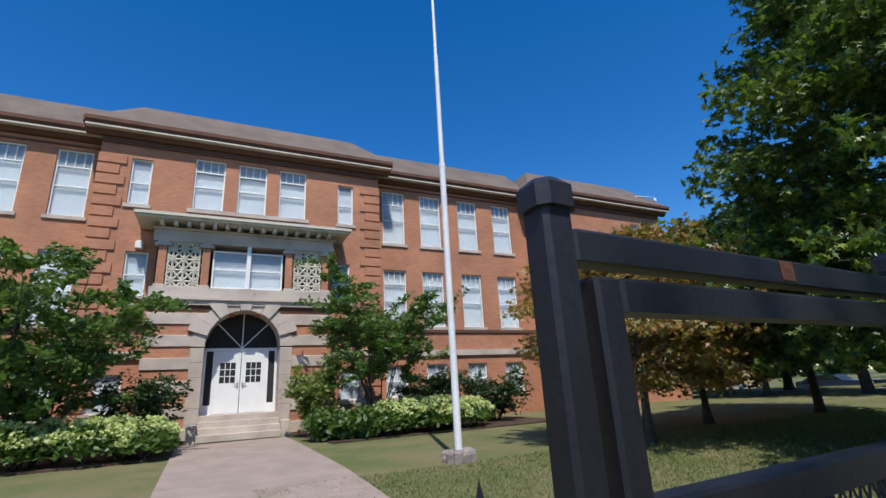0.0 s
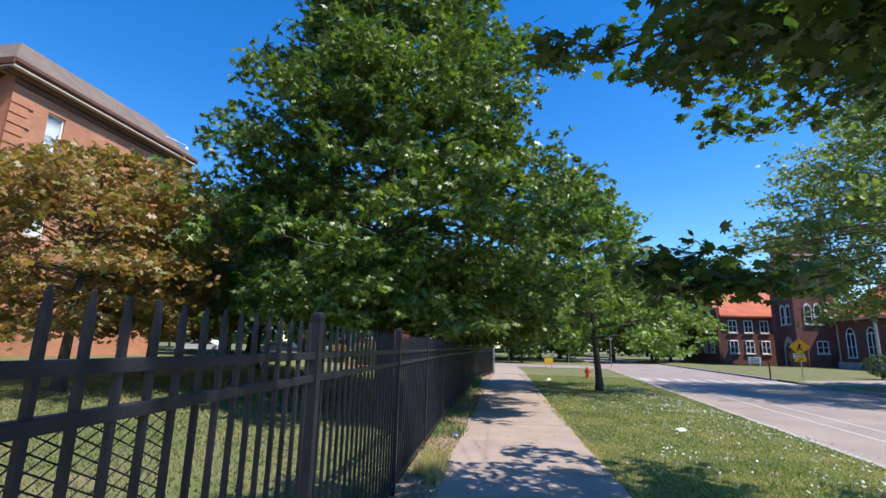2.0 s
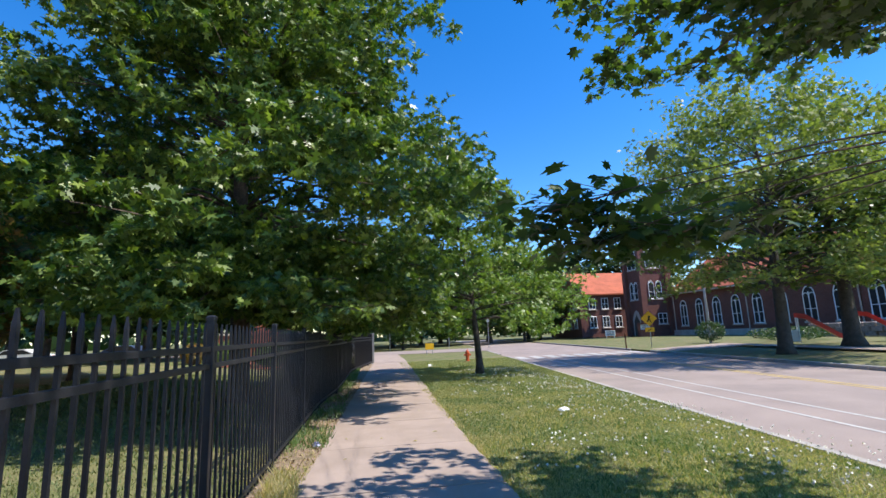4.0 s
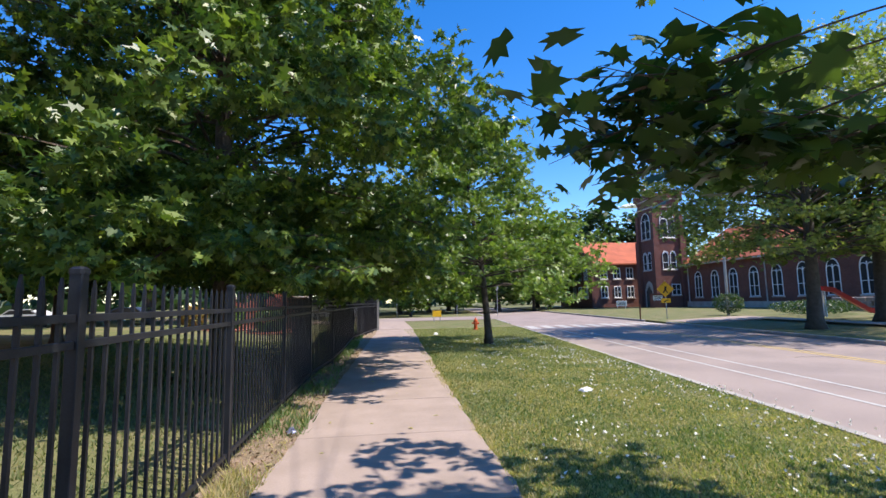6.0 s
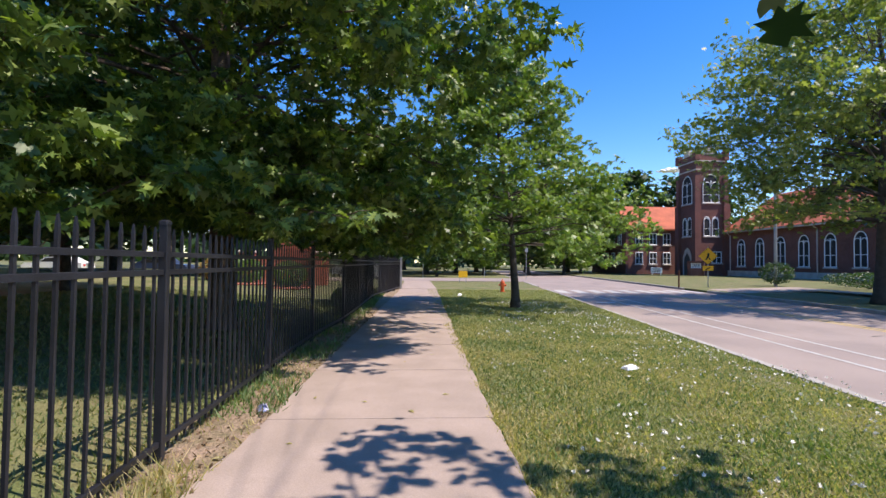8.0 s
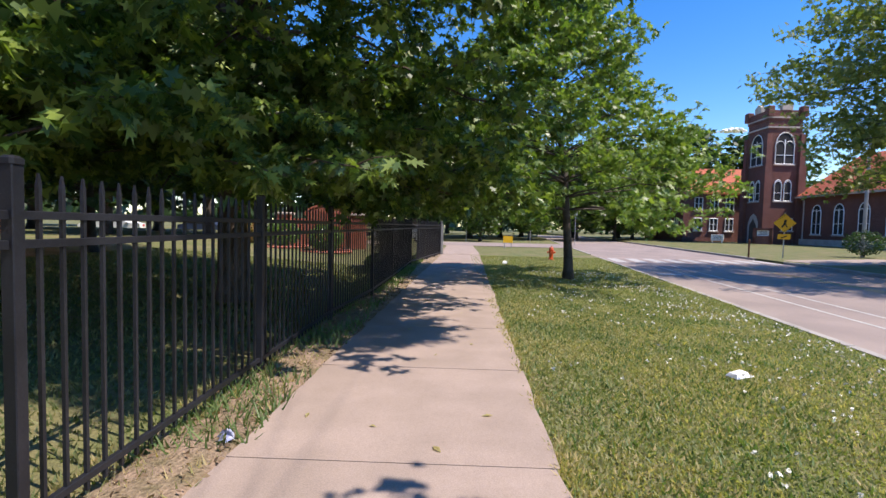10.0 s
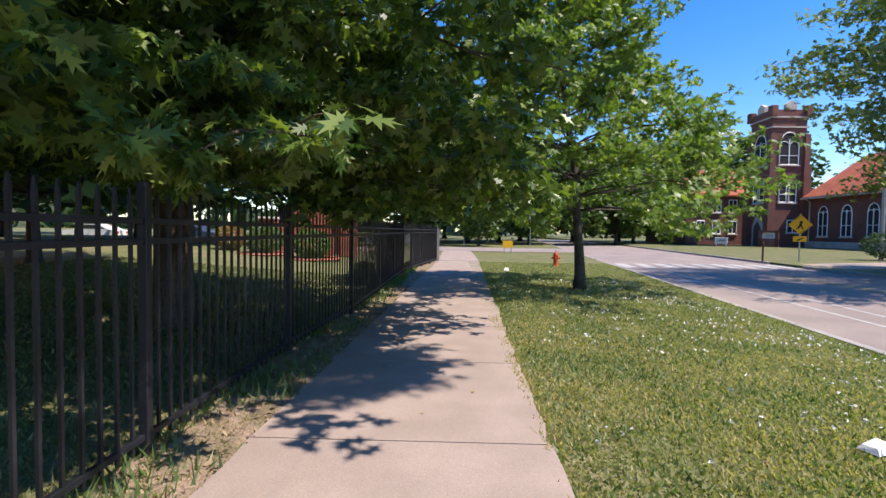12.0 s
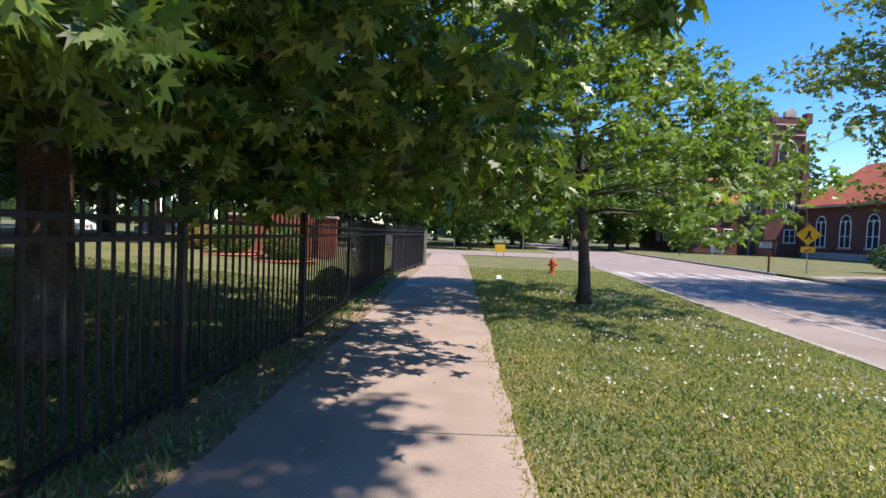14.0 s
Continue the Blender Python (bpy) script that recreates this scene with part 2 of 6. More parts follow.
# ---- mesh helpers ----
class Shape:
    """Collects vertices and faces for one mesh."""

    def __init__(self):
        self.v, self.f = [], []

    def box(self, x0, x1, y0, y1, z0, z1):
        b = len(self.v)
        self.v += [(x, y, z) for z in (z0, z1) for y in (y0, y1) for x in (x0, x1)]
        self.f += [tuple(b + i for i in q) for q in ((0, 2, 3, 1), (4, 5, 7, 6), (0, 1, 5, 4), (2, 6, 7, 3), (0, 4, 6, 2), (1, 3, 7, 5))]
        return self

    def bevel_box(self, x0, x1, y0, y1, z0, z1, c):
        """A box whose upright and top edges are chamfered by c."""
        b = len(self.v)
        for z, i in ((z0, 0), (z1 - c, 0), (z1, c)):
            self.v += [(x0 + i + c, y0 + i, z), (x1 - i - c, y0 + i, z), (x1 - i, y0 + i + c, z), (x1 - i, y1 - i - c, z),
                       (x1 - i - c, y1 - i, z), (x0 + i + c, y1 - i, z), (x0 + i, y1 - i - c, z), (x0 + i, y0 + i + c, z)]
        for r in (0, 8):
            self.f += [(b + r + i, b + r + (i + 1) % 8, b + r + 8 + (i + 1) % 8, b + r + 8 + i) for i in range(8)]
        self.f += [tuple(b + 16 + i for i in range(8)), tuple(b + i for i in reversed(range(8)))]
        return self

    def prism(self, pts, vec):
        """A flat outline swept along vec."""
        b, n = len(self.v), len(pts)
        self.v += [tuple(p) for p in pts] + [tuple(p[i] + vec[i] for i in range(3)) for p in pts]
        self.f += [tuple(b + i for i in reversed(range(n))), tuple(b + n + i for i in range(n))]
        self.f += [(b + i, b + (i + 1) % n, b + n + (i + 1) % n, b + n + i) for i in range(n)]
        return self

    def tube(self, pts, radii, sides=8, cap=True):
        """A round bar along a line of points."""
        b = len(self.v)
        pts = [Vector(p) for p in pts]
        for i, p in enumerate(pts):
            d = (pts[min(i + 1, len(pts) - 1)] - pts[max(i - 1, 0)]).normalized()
            s = d.cross(Vector((0, 0, 1)) if abs(d.z) < 0.9 else Vector((1, 0, 0))).normalized()
            u = d.cross(s)
            for j in range(sides):
                a = 2 * math.pi * j / sides
                self.v.append(tuple(p + (s * math.cos(a) + u * math.sin(a)) * radii[i]))
        for i in range(len(pts) - 1):
            for j in range(sides):
                q = b + i * sides
                self.f.append((q + j, q + (j + 1) % sides, q + sides + (j + 1) % sides, q + sides + j))
        if cap:
            self.f.append(tuple(b + j for j in reversed(range(sides))))
            self.f.append(tuple(b + (len(pts) - 1) * sides + j for j in range(sides)))
        return self

    def quad(self, *p):
        b = len(self.v)
        self.v += [tuple(q) for q in p]
        self.f.append(tuple(range(b, b + len(p))))
        return self

    def mesh(self, name, mat, smooth=False):
        me = bpy.data.meshes.new(name)
        me.from_pydata(self.v, [], self.f)
        me.materials.append(mat)
        if smooth:
            me.polygons.foreach_set("use_smooth", [True] * len(me.polygons))
        me.update()
        return me


def part(name, shape, mat, parent, label="", at=(0, 0, 0), smooth=False, turn=0.0):
    """One mesh under a thing or a part; a shape, or a mesh that alike parts share."""
    me = shape if isinstance(shape, bpy.types.Mesh) else shape.mesh(name, mat, smooth)
    ob = new(name, me)
    ob.parent = parent
    ob.location = at
    ob.rotation_euler = (0, 0, turn)
    if label:
        tagged(ob, label)
    return ob


def thing(name, label, category, at=(0, 0, 0), turn=0.0, group="", kind=""):
    ob = new(name)
    ob.empty_display_size = 0.2
    ob.location = at
    ob.rotation_euler = (0, 0, turn)
    return tagged(ob, label, category, group, kind)


def solid(name, shape, mat, label, category, at=(0, 0, 0), kind="", group="", smooth=False, turn=0.0):
    ob = new(name, shape.mesh(name, mat, smooth))
    ob.location = at
    ob.rotation_euler = (0, 0, turn)
    return tagged(ob, label, category, group, kind)


def ground_z(x, y):
    """The school's lawn rises gently from the fence to the building."""
    return 0.52 * min(max((-x - 1.6) / 8.0, 0.0), 1.0) + 0.14 * min(max((-x - 9.6) / 6.0, 0.0), 1.0)


LEAF_OAK = [(0, -0.6), (0.34, -0.30), (0.09, -0.12), (0.44, 0.14), (0.10, 0.20), (0, 0.70), (-0.10, 0.20), (-0.44, 0.14), (-0.09, -0.12), (-0.34, -0.30)]
LEAF_PIN = [(0.02, -0.6), (0.04, -0.30), (0.22, -0.26), (0.08, -0.12), (0.38, 0.12), (0.09, 0.12), (0.26, 0.48), (0.06, 0.36), (0, 0.74),
            (-0.06, 0.36), (-0.26, 0.48), (-0.09, 0.12), (-0.38, 0.12), (-0.08, -0.12), (-0.22, -0.26), (-0.04, -0.30)]
LEAF_FAR = [(0, -0.55), (0.4, -0.2), (0.25, 0.15), (0.35, 0.5), (-0.05, 0.35), (-0.5, 0.3), (-0.4, -0.25)]
LEAF_MAPLE = [(0, -0.45), (0.30, -0.42), (0.24, -0.18), (0.58, -0.02), (0.30, 0.12), (0.36, 0.42), (0.12, 0.28), (0, 0.62),
              (-0.12, 0.28), (-0.36, 0.42), (-0.30, 0.12), (-0.58, -0.02), (-0.24, -0.18), (-0.30, -0.42)]
LEAF_OVAL = [(0, -0.5), (0.22, -0.2), (0.24, 0.1), (0, 0.55), (-0.24, 0.1), (-0.22, -0.2)]
LEAF_CLUMP = [(0, -0.5), (0.3, -0.35), (0.2, -0.1), (0.55, 0.0), (0.25, 0.2), (0.3, 0.5), (0, 0.35), (-0.35, 0.5), (-0.2, 0.15), (-0.55, 0.05), (-0.2, -0.15), (-0.3, -0.4)]


def leaves_mesh(name, centres, size, outline, mat, rng, droop=0.55, flat=0.6, vary=0.35, stalk=0.0):
    """One mesh of many leaves: centres is an n x 3 array. flat: how far the leaves lie level;
    stalk: how far each leaf stands out from its centre, so that leaves that share one make a rosette."""
    n, m = len(centres), len(outline)
    o = np.array(outline)
    a = rng.uniform(0, 2 * math.pi, n)
    nz = np.stack([rng.normal(0, 1 - flat + 0.15, n), rng.normal(0, 1 - flat + 0.15, n), np.full(n, 0.55 + flat * 0.5)], 1)
    nz /= np.linalg.norm(nz, axis=1)[:, None]
    h = np.stack([np.cos(a), np.sin(a), rng.normal(-droop * 0.5, 0.25, n)], 1)
    h -= nz * (h * nz).sum(1)[:, None]
    h /= np.linalg.norm(h, axis=1)[:, None]
    s = np.cross(h, nz)
    sz = size * rng.uniform(1 - vary, 1 + vary, n)
    curl = -0.35 * (o[:, 0] ** 2)[None, :] - 0.25 * np.maximum(o[:, 1], 0)[None, :] ** 2
    v = centres[:, None, :] + sz[:, None, None] * (s[:, None, :] * o[None, :, 0:1] + h[:, None, :] * (o[None, :, 1:2] + stalk) + nz[:, None, :] * curl[:, :, None])
    me = bpy.data.meshes.new(name)
    me.vertices.add(n * m)
    me.vertices.foreach_set("co", v.reshape(-1).astype(np.float32))
    me.loops.add(n * m)
    me.loops.foreach_set("vertex_index", np.arange(n * m, dtype=np.int32))
    me.polygons.add(n)
    me.polygons.foreach_set("loop_start", np.arange(0, n * m, m, dtype=np.int32))
    me.update(calc_edges=True)
    me.materials.append(mat)
    return me


def bend(p, q, sag, rng, n=5, wob=0.05):
    """Points of a branch from p to q that sags or lifts in the middle."""
    p, q = np.array(p, float), np.array(q, float)
    ln = np.linalg.norm(q - p)
    t = np.linspace(0, 1, n)[:, None]
    pts = p + (q - p) * t
    pts[:, 2] += sag * ln * (4 * t * (1 - t))[:, 0]
    pts[1:-1] += rng.normal(0, wob * ln / n, (n - 2, 3))
    return pts


def grow(name, at, seed, height, radius, trunk_r, base, outline, leaf, leaf_size, count, mat, bark, label, category="tree",
         profile=None, tiers=26, rise=(-0.15, 0.9), thick=0.5, group="", flat=0.6, forks=7, lean=(0, 0), skew=0.0, prune=None, droop=(), low=1.0, bunch=1, twigs=8):
    """A tree: tapered trunk, limbs tier by tier, twigs along them, and leaves in sprays along the twigs."""
    rng = np.random.default_rng(seed)
    tree = thing(name, label, category, at, group=group)
    sh = Shape()
    tz = np.linspace(0, height * 0.96, 9)
    tx = np.cumsum(rng.normal(0, 0.012 * height, 9)) * np.linspace(0, 1, 9) + lean[0] * (tz / height) ** 1.3
    ty = np.cumsum(rng.normal(0, 0.012 * height, 9)) * np.linspace(0, 1, 9) + lean[1] * (tz / height) ** 1.3
    tr = [trunk_r * (1.35 if i == 0 else 1 - 0.93 * (z / height)) for i, z in enumerate(tz)]
    tr[0] = trunk_r * 1.3
    sh.tube([(tx[0], ty[0], -0.1), (tx[0], ty[0], 0.35)] + list(zip(tx[1:], ty[1:], tz[1:])), [trunk_r * 1.5, trunk_r * 1.05] + tr[1:], 12)
    part("trunk", sh, bark, tree, smooth=True)
    profile = profile or (lambda f: math.sin(math.pi * min(1, (0.12 + 0.88 * f)) ** 0.8) ** 0.7)
    limbs = Shape()
    tips, weights, sprays = [], [], []
    for i in range(tiers):
        f = (i + rng.uniform(0, 0.8)) / tiers
        z = base + (height - base) * f * 0.97
        reach = radius * profile(f)
        k0 = rng.uniform(0, 6.28)
        for j in range(forks if f < 0.85 else 3):
            a = k0 + j * 6.283 / forks + rng.normal(0, 0.25)
            r = reach * rng.uniform(0.72, 1.08) * (1 + skew * math.cos(a + 0.75))
            up = (rise[0] + (rise[1] - rise[0]) * f) * r
            o = np.array([np.interp(z, tz, tx), np.interp(z, tz, ty), z])
            e = o + np.array([math.cos(a) * r, math.sin(a) * r, up + rng.normal(0, 0.04 * r)])
            e[2] = max(e[2], base * 0.78)
            if prune and prune(e):
                continue
            pts = bend(o, e, 0.10 if f < 0.5 else 0.02, rng)
            br = trunk_r * (1 - 0.9 * f) * 0.22
            limbs.tube(pts, [br * w for w in (1, 0.8, 0.6, 0.4, 0.12)], 5, cap=False)
            for s in range(twigs):
                w = rng.uniform(0.36, 1.0)
                q = np.array([np.interp(w, np.linspace(0, 1, 5), pts[:, c]) for c in range(3)])
                ta = a + rng.choice((-1, 1)) * rng.uniform(0.4, 1.3)
                tl = (0.22 + 0.32 * (1 - w)) * r * rng.uniform(0.6, 1.1) + 0.15
                d = np.array([math.cos(ta) * tl, math.sin(ta) * tl, rng.normal(0.02 if twigs > 7 else 0.14, 0.2) * tl])
                if s < 4:
                    limbs.tube([q, q + d * 0.5 + (0, 0, 0.03), q + d], [br * 0.3, br * 0.18, 0.004], 3, cap=False)
                tips.append(np.concatenate([q, d]))
                weights.append((tl + 0.2) * (low if z < 6.5 else 1))
            tips.append(np.concatenate([pts[3], pts[4] - pts[3]]))
            weights.append(r * 0.3 + 0.2)
    for k, e in enumerate(droop):
        e = np.array(e) - np.array(at)
        z = e[2] + 0.7 + 0.13 * math.hypot(e[0], e[1]) + rng.uniform(0, 0.5)
        o = np.array([np.interp(z, tz, tx), np.interp(z, tz, ty), z])
        pts = bend(o, e, -0.06, rng)
        br = 0.045
        limbs.tube(pts, [br, 0.034, 0.024, 0.014, 0.005], 5, cap=False)
        a = math.atan2(e[1], e[0])
        for s in range(16):
            w = rng.uniform(0.38, 1.0)
            q = np.array([np.interp(w, np.linspace(0, 1, 5), pts[:, c]) for c in range(3)])
            ta = a + rng.choice((-1, 1)) * rng.uniform(0.1, 1.2)
            tl = rng.uniform(0.3, 0.85) * (1.25 - 0.6 * w)
            d = np.array([math.cos(ta) * tl, math.sin(ta) * tl, rng.normal(-0.12, 0.2) * tl])
            limbs.tube([q, q + d * 0.5 + (0, 0, 0.03), q + d], [0.011, 0.007, 0.003], 3, cap=False)
            tips.append(np.concatenate([q, d]))
            weights.append((tl + 0.35) * 0.45)
            sprays.append(np.concatenate([q, d]))
    part("branchwork", limbs, bark, tree)
    tips, weights = np.array(tips), np.array(weights)
    nodes = count // bunch
    pick = rng.choice(len(tips), nodes, p=weights / weights.sum())
    u = (1.1 - 1.0 * rng.uniform(0, 1, nodes) ** 1.25)[:, None]
    sp = thick * (0.35 + 0.25 * leaf_size / 0.15)
    c = tips[pick, :3] + tips[pick, 3:] * u + rng.normal(0, 1, (nodes, 3)) * np.array([0.22, 0.22, 0.18]) * sp
    if prune:
        c = c[[not prune(q) for q in c]]
    c = np.repeat(c, bunch, axis=0) + rng.normal(0, 0.012 * (bunch > 1), (len(c) * bunch, 3))
    part("crown", leaves_mesh("crown", c, leaf_size, outline, mat, rng, flat=flat, stalk=0.55 if bunch > 1 else 0.0), mat, tree)
    if sprays:
        # the lowest boughs: lobed leaves in rosettes along each twig
        sprays = np.array(sprays)
        k = np.repeat(np.arange(len(sprays)), 4)
        c = sprays[k, :3] + sprays[k, 3:] * rng.uniform(0.25, 1.08, len(k))[:, None] + rng.normal(0, 0.025, (len(k), 3))
        c = np.repeat(c, 6, axis=0) + rng.normal(0, 0.008, (len(c) * 6, 3))
        part("low_sprays", leaves_mesh("low_sprays", c, leaf_size * 1.0, LEAF_PIN, mat, rng, flat=0.25, droop=0.9, stalk=0.62), mat, tree)
    return tree


# ---- ground, road, pavement ----
SLOPE = 0.12  # the street leaves the pavement's line by about seven degrees


def road_x(c, y):
    return c + SLOPE * y


NEAR, FAR = 4.75, 13.8
ROAD_DROP = -0.13

# one ground sheet that reaches the horizon, sunk under the street
xs = sorted(set([-900, -300, -120, -60, -40, -30, -24, -20, -17, -15.6, -12, -9.6, -5, -1.6, -1.0, 0, 2, 3.5, 40, 60, 100, 300, 900]))
ys = sorted(set([-900, -200, -60, -30, -20] + list(range(-12, 48, 3)) + [55, 70, 100, 200, 900]))
sh = Shape()
nx = 0
rows = []
for y in ys:
    line = [(x, ground_z(x, y) - 0.02) for x in xs[:18]]
    if -60 <= y <= 100:
        k = road_x(NEAR, y)
        f = road_x(FAR, y)
    else:
        k, f = road_x(NEAR, max(min(y, 100), -60)), road_x(FAR, max(min(y, 100), -60))
    line += [(k - 0.5, -0.01), (k - 0.13, -0.02), (k - 0.12, -0.45), (f + 0.12, -0.45), (f + 0.13, -0.02), (f + 3, 0.0)]
    line += [(x + (SLOPE * min(max(y, -60), 100) if x < 90 else 0), 0.25) for x in xs[18:]]
    rows.append(line)
for y, line in zip(ys, rows):
    sh.v += [(x, y, z) for x, z in line]
w = len(rows[0])
for i in range(len(ys) - 1):
    sh.f += [(i * w + j, i * w + j + 1, (i + 1) * w + j + 1, (i + 1) * w + j) for j in range(w - 1)]
solid("ground", sh, M_GRASS, "mown summer lawn, green with dry straw patches", "ground", kind="structure")

sh = Shape()
for y0 in range(-60, 100, 4):
    sh.quad((road_x(NEAR, y0), y0, ROAD_DROP), (road_x(FAR, y0), y0, ROAD_DROP), (road_x(FAR, y0 + 4), y0 + 4, ROAD_DROP), (road_x(NEAR, y0 + 4), y0 + 4, ROAD_DROP))
solid("road", sh, M_ASPHALT, "worn grey asphalt street with painted lane lines", "road", kind="structure")
sh = Shape()
sh.quad((-60, 37, 0.012), (road_x(NEAR, 37) + 0.2, 37, 0.012), (road_x(NEAR, 44.5) + 0.2, 44.5, 0.012), (-60, 44.5, 0.012))
solid("road_side_street", sh, M_ASPHALT, "grey asphalt side street meeting the main street", "road", kind="structure")


def strip(name, c0, c1, y0, y1, mat, label, z=ROAD_DROP + 0.004):
    s = Shape()
    n = max(1, int((y1 - y0) / 4))
    for i in range(n):
        a, b = y0 + (y1 - y0) * i / n, y0 + (y1 - y0) * (i + 1) / n
        s.quad((road_x(c0, a), a, z), (road_x(c1, a), a, z), (road_x(c1, b), b, z), (road_x(c0, b), b, z))
    return solid(name, s, mat, label, "road marking", kind="structure")


strip("trim_edge_line", 6.46, 6.55, -40, 24, M_PAINT, "worn white edge line on the asphalt")
strip("trim_lane_line", 7.26, 7.35, -40, 24, M_PAINT, "worn white bicycle lane line on the asphalt")
strip("trim_centre_line", 10.25, 10.37, -40, 24, M_YELLOW_LINE, "faded yellow centre line on the asphalt")
strip("trim_centre_line", 10.50, 10.62, -40, 24, M_YELLOW_LINE, "faded yellow centre line on the asphalt")
strip("trim_stop_line", 5.5, 6.3, 19.6, 20.1, M_PAINT, "short worn white bar on the asphalt")
for i in range(9):
    c = 5.3 + i * 0.98
    strip("trim_crosswalk_bar", c, c + 0.52, 25.6 + i * 0.12, 28.4 + i * 0.12, M_PAINT, "white crosswalk bar on the asphalt")
crack_rng = random.Random(4)
for c, y, dx in ((8.6, 6.2, 1.6), (9.3, 11.2, 1.1), (12.2, 8.6, 1.4), (7.7, 3.4, 1.2), (11.6, 13.8, 1.3)):
    s = Shape()
    px, py = road_x(c, y), y
    for i in range(7):
        qx, qy = px + dx / 7, py + crack_rng.uniform(-0.16, 0.10)
        s.quad((px, py - 0.02, ROAD_DROP + 0.004), (qx, qy - 0.02, ROAD_DROP + 0.004), (qx, qy + 0.02, ROAD_DROP + 0.004), (px, py + 0.02, ROAD_DROP + 0.004))
        px, py = qx, qy
    solid("trim_tar_seam", s, M_BLACK, "dark tar-filled crack in the asphalt", "road crack", kind="structure")

# kerbs, piece by piece
for name, c0, c1, lab in (("kerb_near", NEAR - 0.15, NEAR, "weathered concrete kerb along the street"), ("kerb_far", FAR, FAR + 0.15, "weathered concrete kerb across the street")):
    kerb = thing(name, lab, "kerb", kind="structure")
    for i in range(-8, 20):
        y0 = i * 3.0
        if 25 <= y0 < 28:
            continue
        s = Shape()
        a, b = y0 + 0.008, y0 + 2.992
        s.v = [(road_x(c, y), y, z) for y in (a, b) for c, z in ((c0, -0.4), (c1, -0.4), (c1, -0.02), (c1 - 0.02 if c0 < 6 else c1, 0.0), (c0 if c0 < 6 else c0 + 0.02, 0.0), (c0, -0.02))]
        s.f = [(0, 1, 7, 6), (1, 2, 8, 7), (2, 3, 9, 8), (3, 4, 10, 9), (4, 5, 11, 10), (5, 0, 6, 11), (5, 4, 3, 2, 1, 0), (6, 7, 8, 9, 10, 11)]
        part("kerbstone", s, M_KERB, kerb)

# pavement slabs
def walk_left(y):
    return -0.70 + 0.032 * min(max(y - 4, 0), 22)


def walk_right(y):
    return 1.32 + 0.026 * min(max(y - 6, 0), 22)


pavement = thing("pavement", "sunlit buff concrete pavement slabs with scored joints", "pavement", kind="structure")
slab_rng = random.Random(11)
y = -15.0
SLAB = 1.87
edges = []
while y < 36:
    edges.append(y)
    y += SLAB
for y in edges:
    s = Shape()
    dz = slab_rng.uniform(-0.004, 0.005)
    a, b = y + 0.006, y + SLAB - 0.006
    steps = np.linspace(a, b, 7)
    lo = [(walk_left(q) + slab_rng.uniform(-0.022, 0.022), q, -0.12) for q in steps]
    hi = [(walk_right(q) + slab_rng.uniform(-0.025, 0.025), q, -0.12) for q in steps[::-1]]
    hi[-1] = (hi[-1][0], a, -0.12)
    s.prism(lo + hi, (0, 0, 0.132 + dz))
    s.f = [tuple(reversed(f)) for f in s.f]
    part("slab", s, M_CONCRETE, pavement)
path = thing("pavement_school_walk", "pale concrete walk from the gate to the school steps", "pavement", kind="structure")
x = -1.35
while x > -16.9:
    x2 = max(x - 1.7, -17.1)
    s = Shape()
    pts = [(q, e - 0.055 * (q + 16)) for q, e in ((x2 + 0.006, -2.97), (x - 0.006, -2.97), (x - 0.006, 0.03), (x2 + 0.006, 0.03))]
    s.prism([(px, py, ground_z(px, py) - 0.1) for px, py in pts], (0, 0, 0.115))
    part("slab", s, M_CONCRETE, path)
    x = x2
far_walk = thing("pavement_across_street", "pale concrete pavement across the street", "pavement", kind="structure")
for i in range(-8, 9):
    y0 = i * 3.2
    s = Shape()
    s.quad((road_x(19.0, y0), y0, 0.14), (road_x(20.4, y0), y0, 0.15), (road_x(20.4, y0 + 3.17), y0 + 3.17, 0.15), (road_x(19.0, y0 + 3.17), y0 + 3.17, 0.14))
    part("slab", s, M_CONCRETE, far_walk)
s = Shape()
s.prism([(road_x(13.95, 25.2), 25.2, -0.1), (road_x(19.0, 25.2), 25.2, 0.08), (road_x(19.0, 28.6), 28.6, 0.08), (road_x(13.95, 28.6), 28.6, -0.1)], (0, 0, 0.06))
solid("pavement_ramp", s, M_CONCRETE, "pale concrete kerb ramp at the crosswalk", "pavement", kind="structure")
s = Shape()
s.prism([(-22, 31.5, 0.64), (-9.6, 31.5, 0.51), (-3.0, 31.5, 0.08), (-3.0, 35.5, 0.08), (-9.6, 35.5, 0.51), (-22, 35.5, 0.64)], (0, 0, 0.05))
solid("pavement_drive", s, M_CONCRETE, "pale concrete driveway beyond the school lawn", "pavement", kind="structure")

# ---- iron fence and gate along the pavement ----
FX = -1.10
RAILS = (0.13, 1.285, 1.405)
TOP = 1.585


FENCE = thing("iron_fence", "black iron picket fence with square posts along the pavement", "fence")


def picket_mesh(h):
    s = Shape()
    r = 0.009
    s.box(-r, r, -r, r, 0.06, h - 0.06)
    b = len(s.v)
    s.v += [(-r, -r, h - 0.06), (r, -r, h - 0.06), (r, r, h - 0.06), (-r, r, h - 0.06), (-0.004, -0.004, h), (0.004, -0.004, h), (0.004, 0.004, h), (-0.004, 0.004, h)]
    s.f += [(b + i, b + (i + 1) % 4, b + 4 + (i + 1) % 4, b + 4 + i) for i in range(4)] + [(b + 4, b + 5, b + 6, b + 7)]
    return s.mesh("picket", M_IRON)


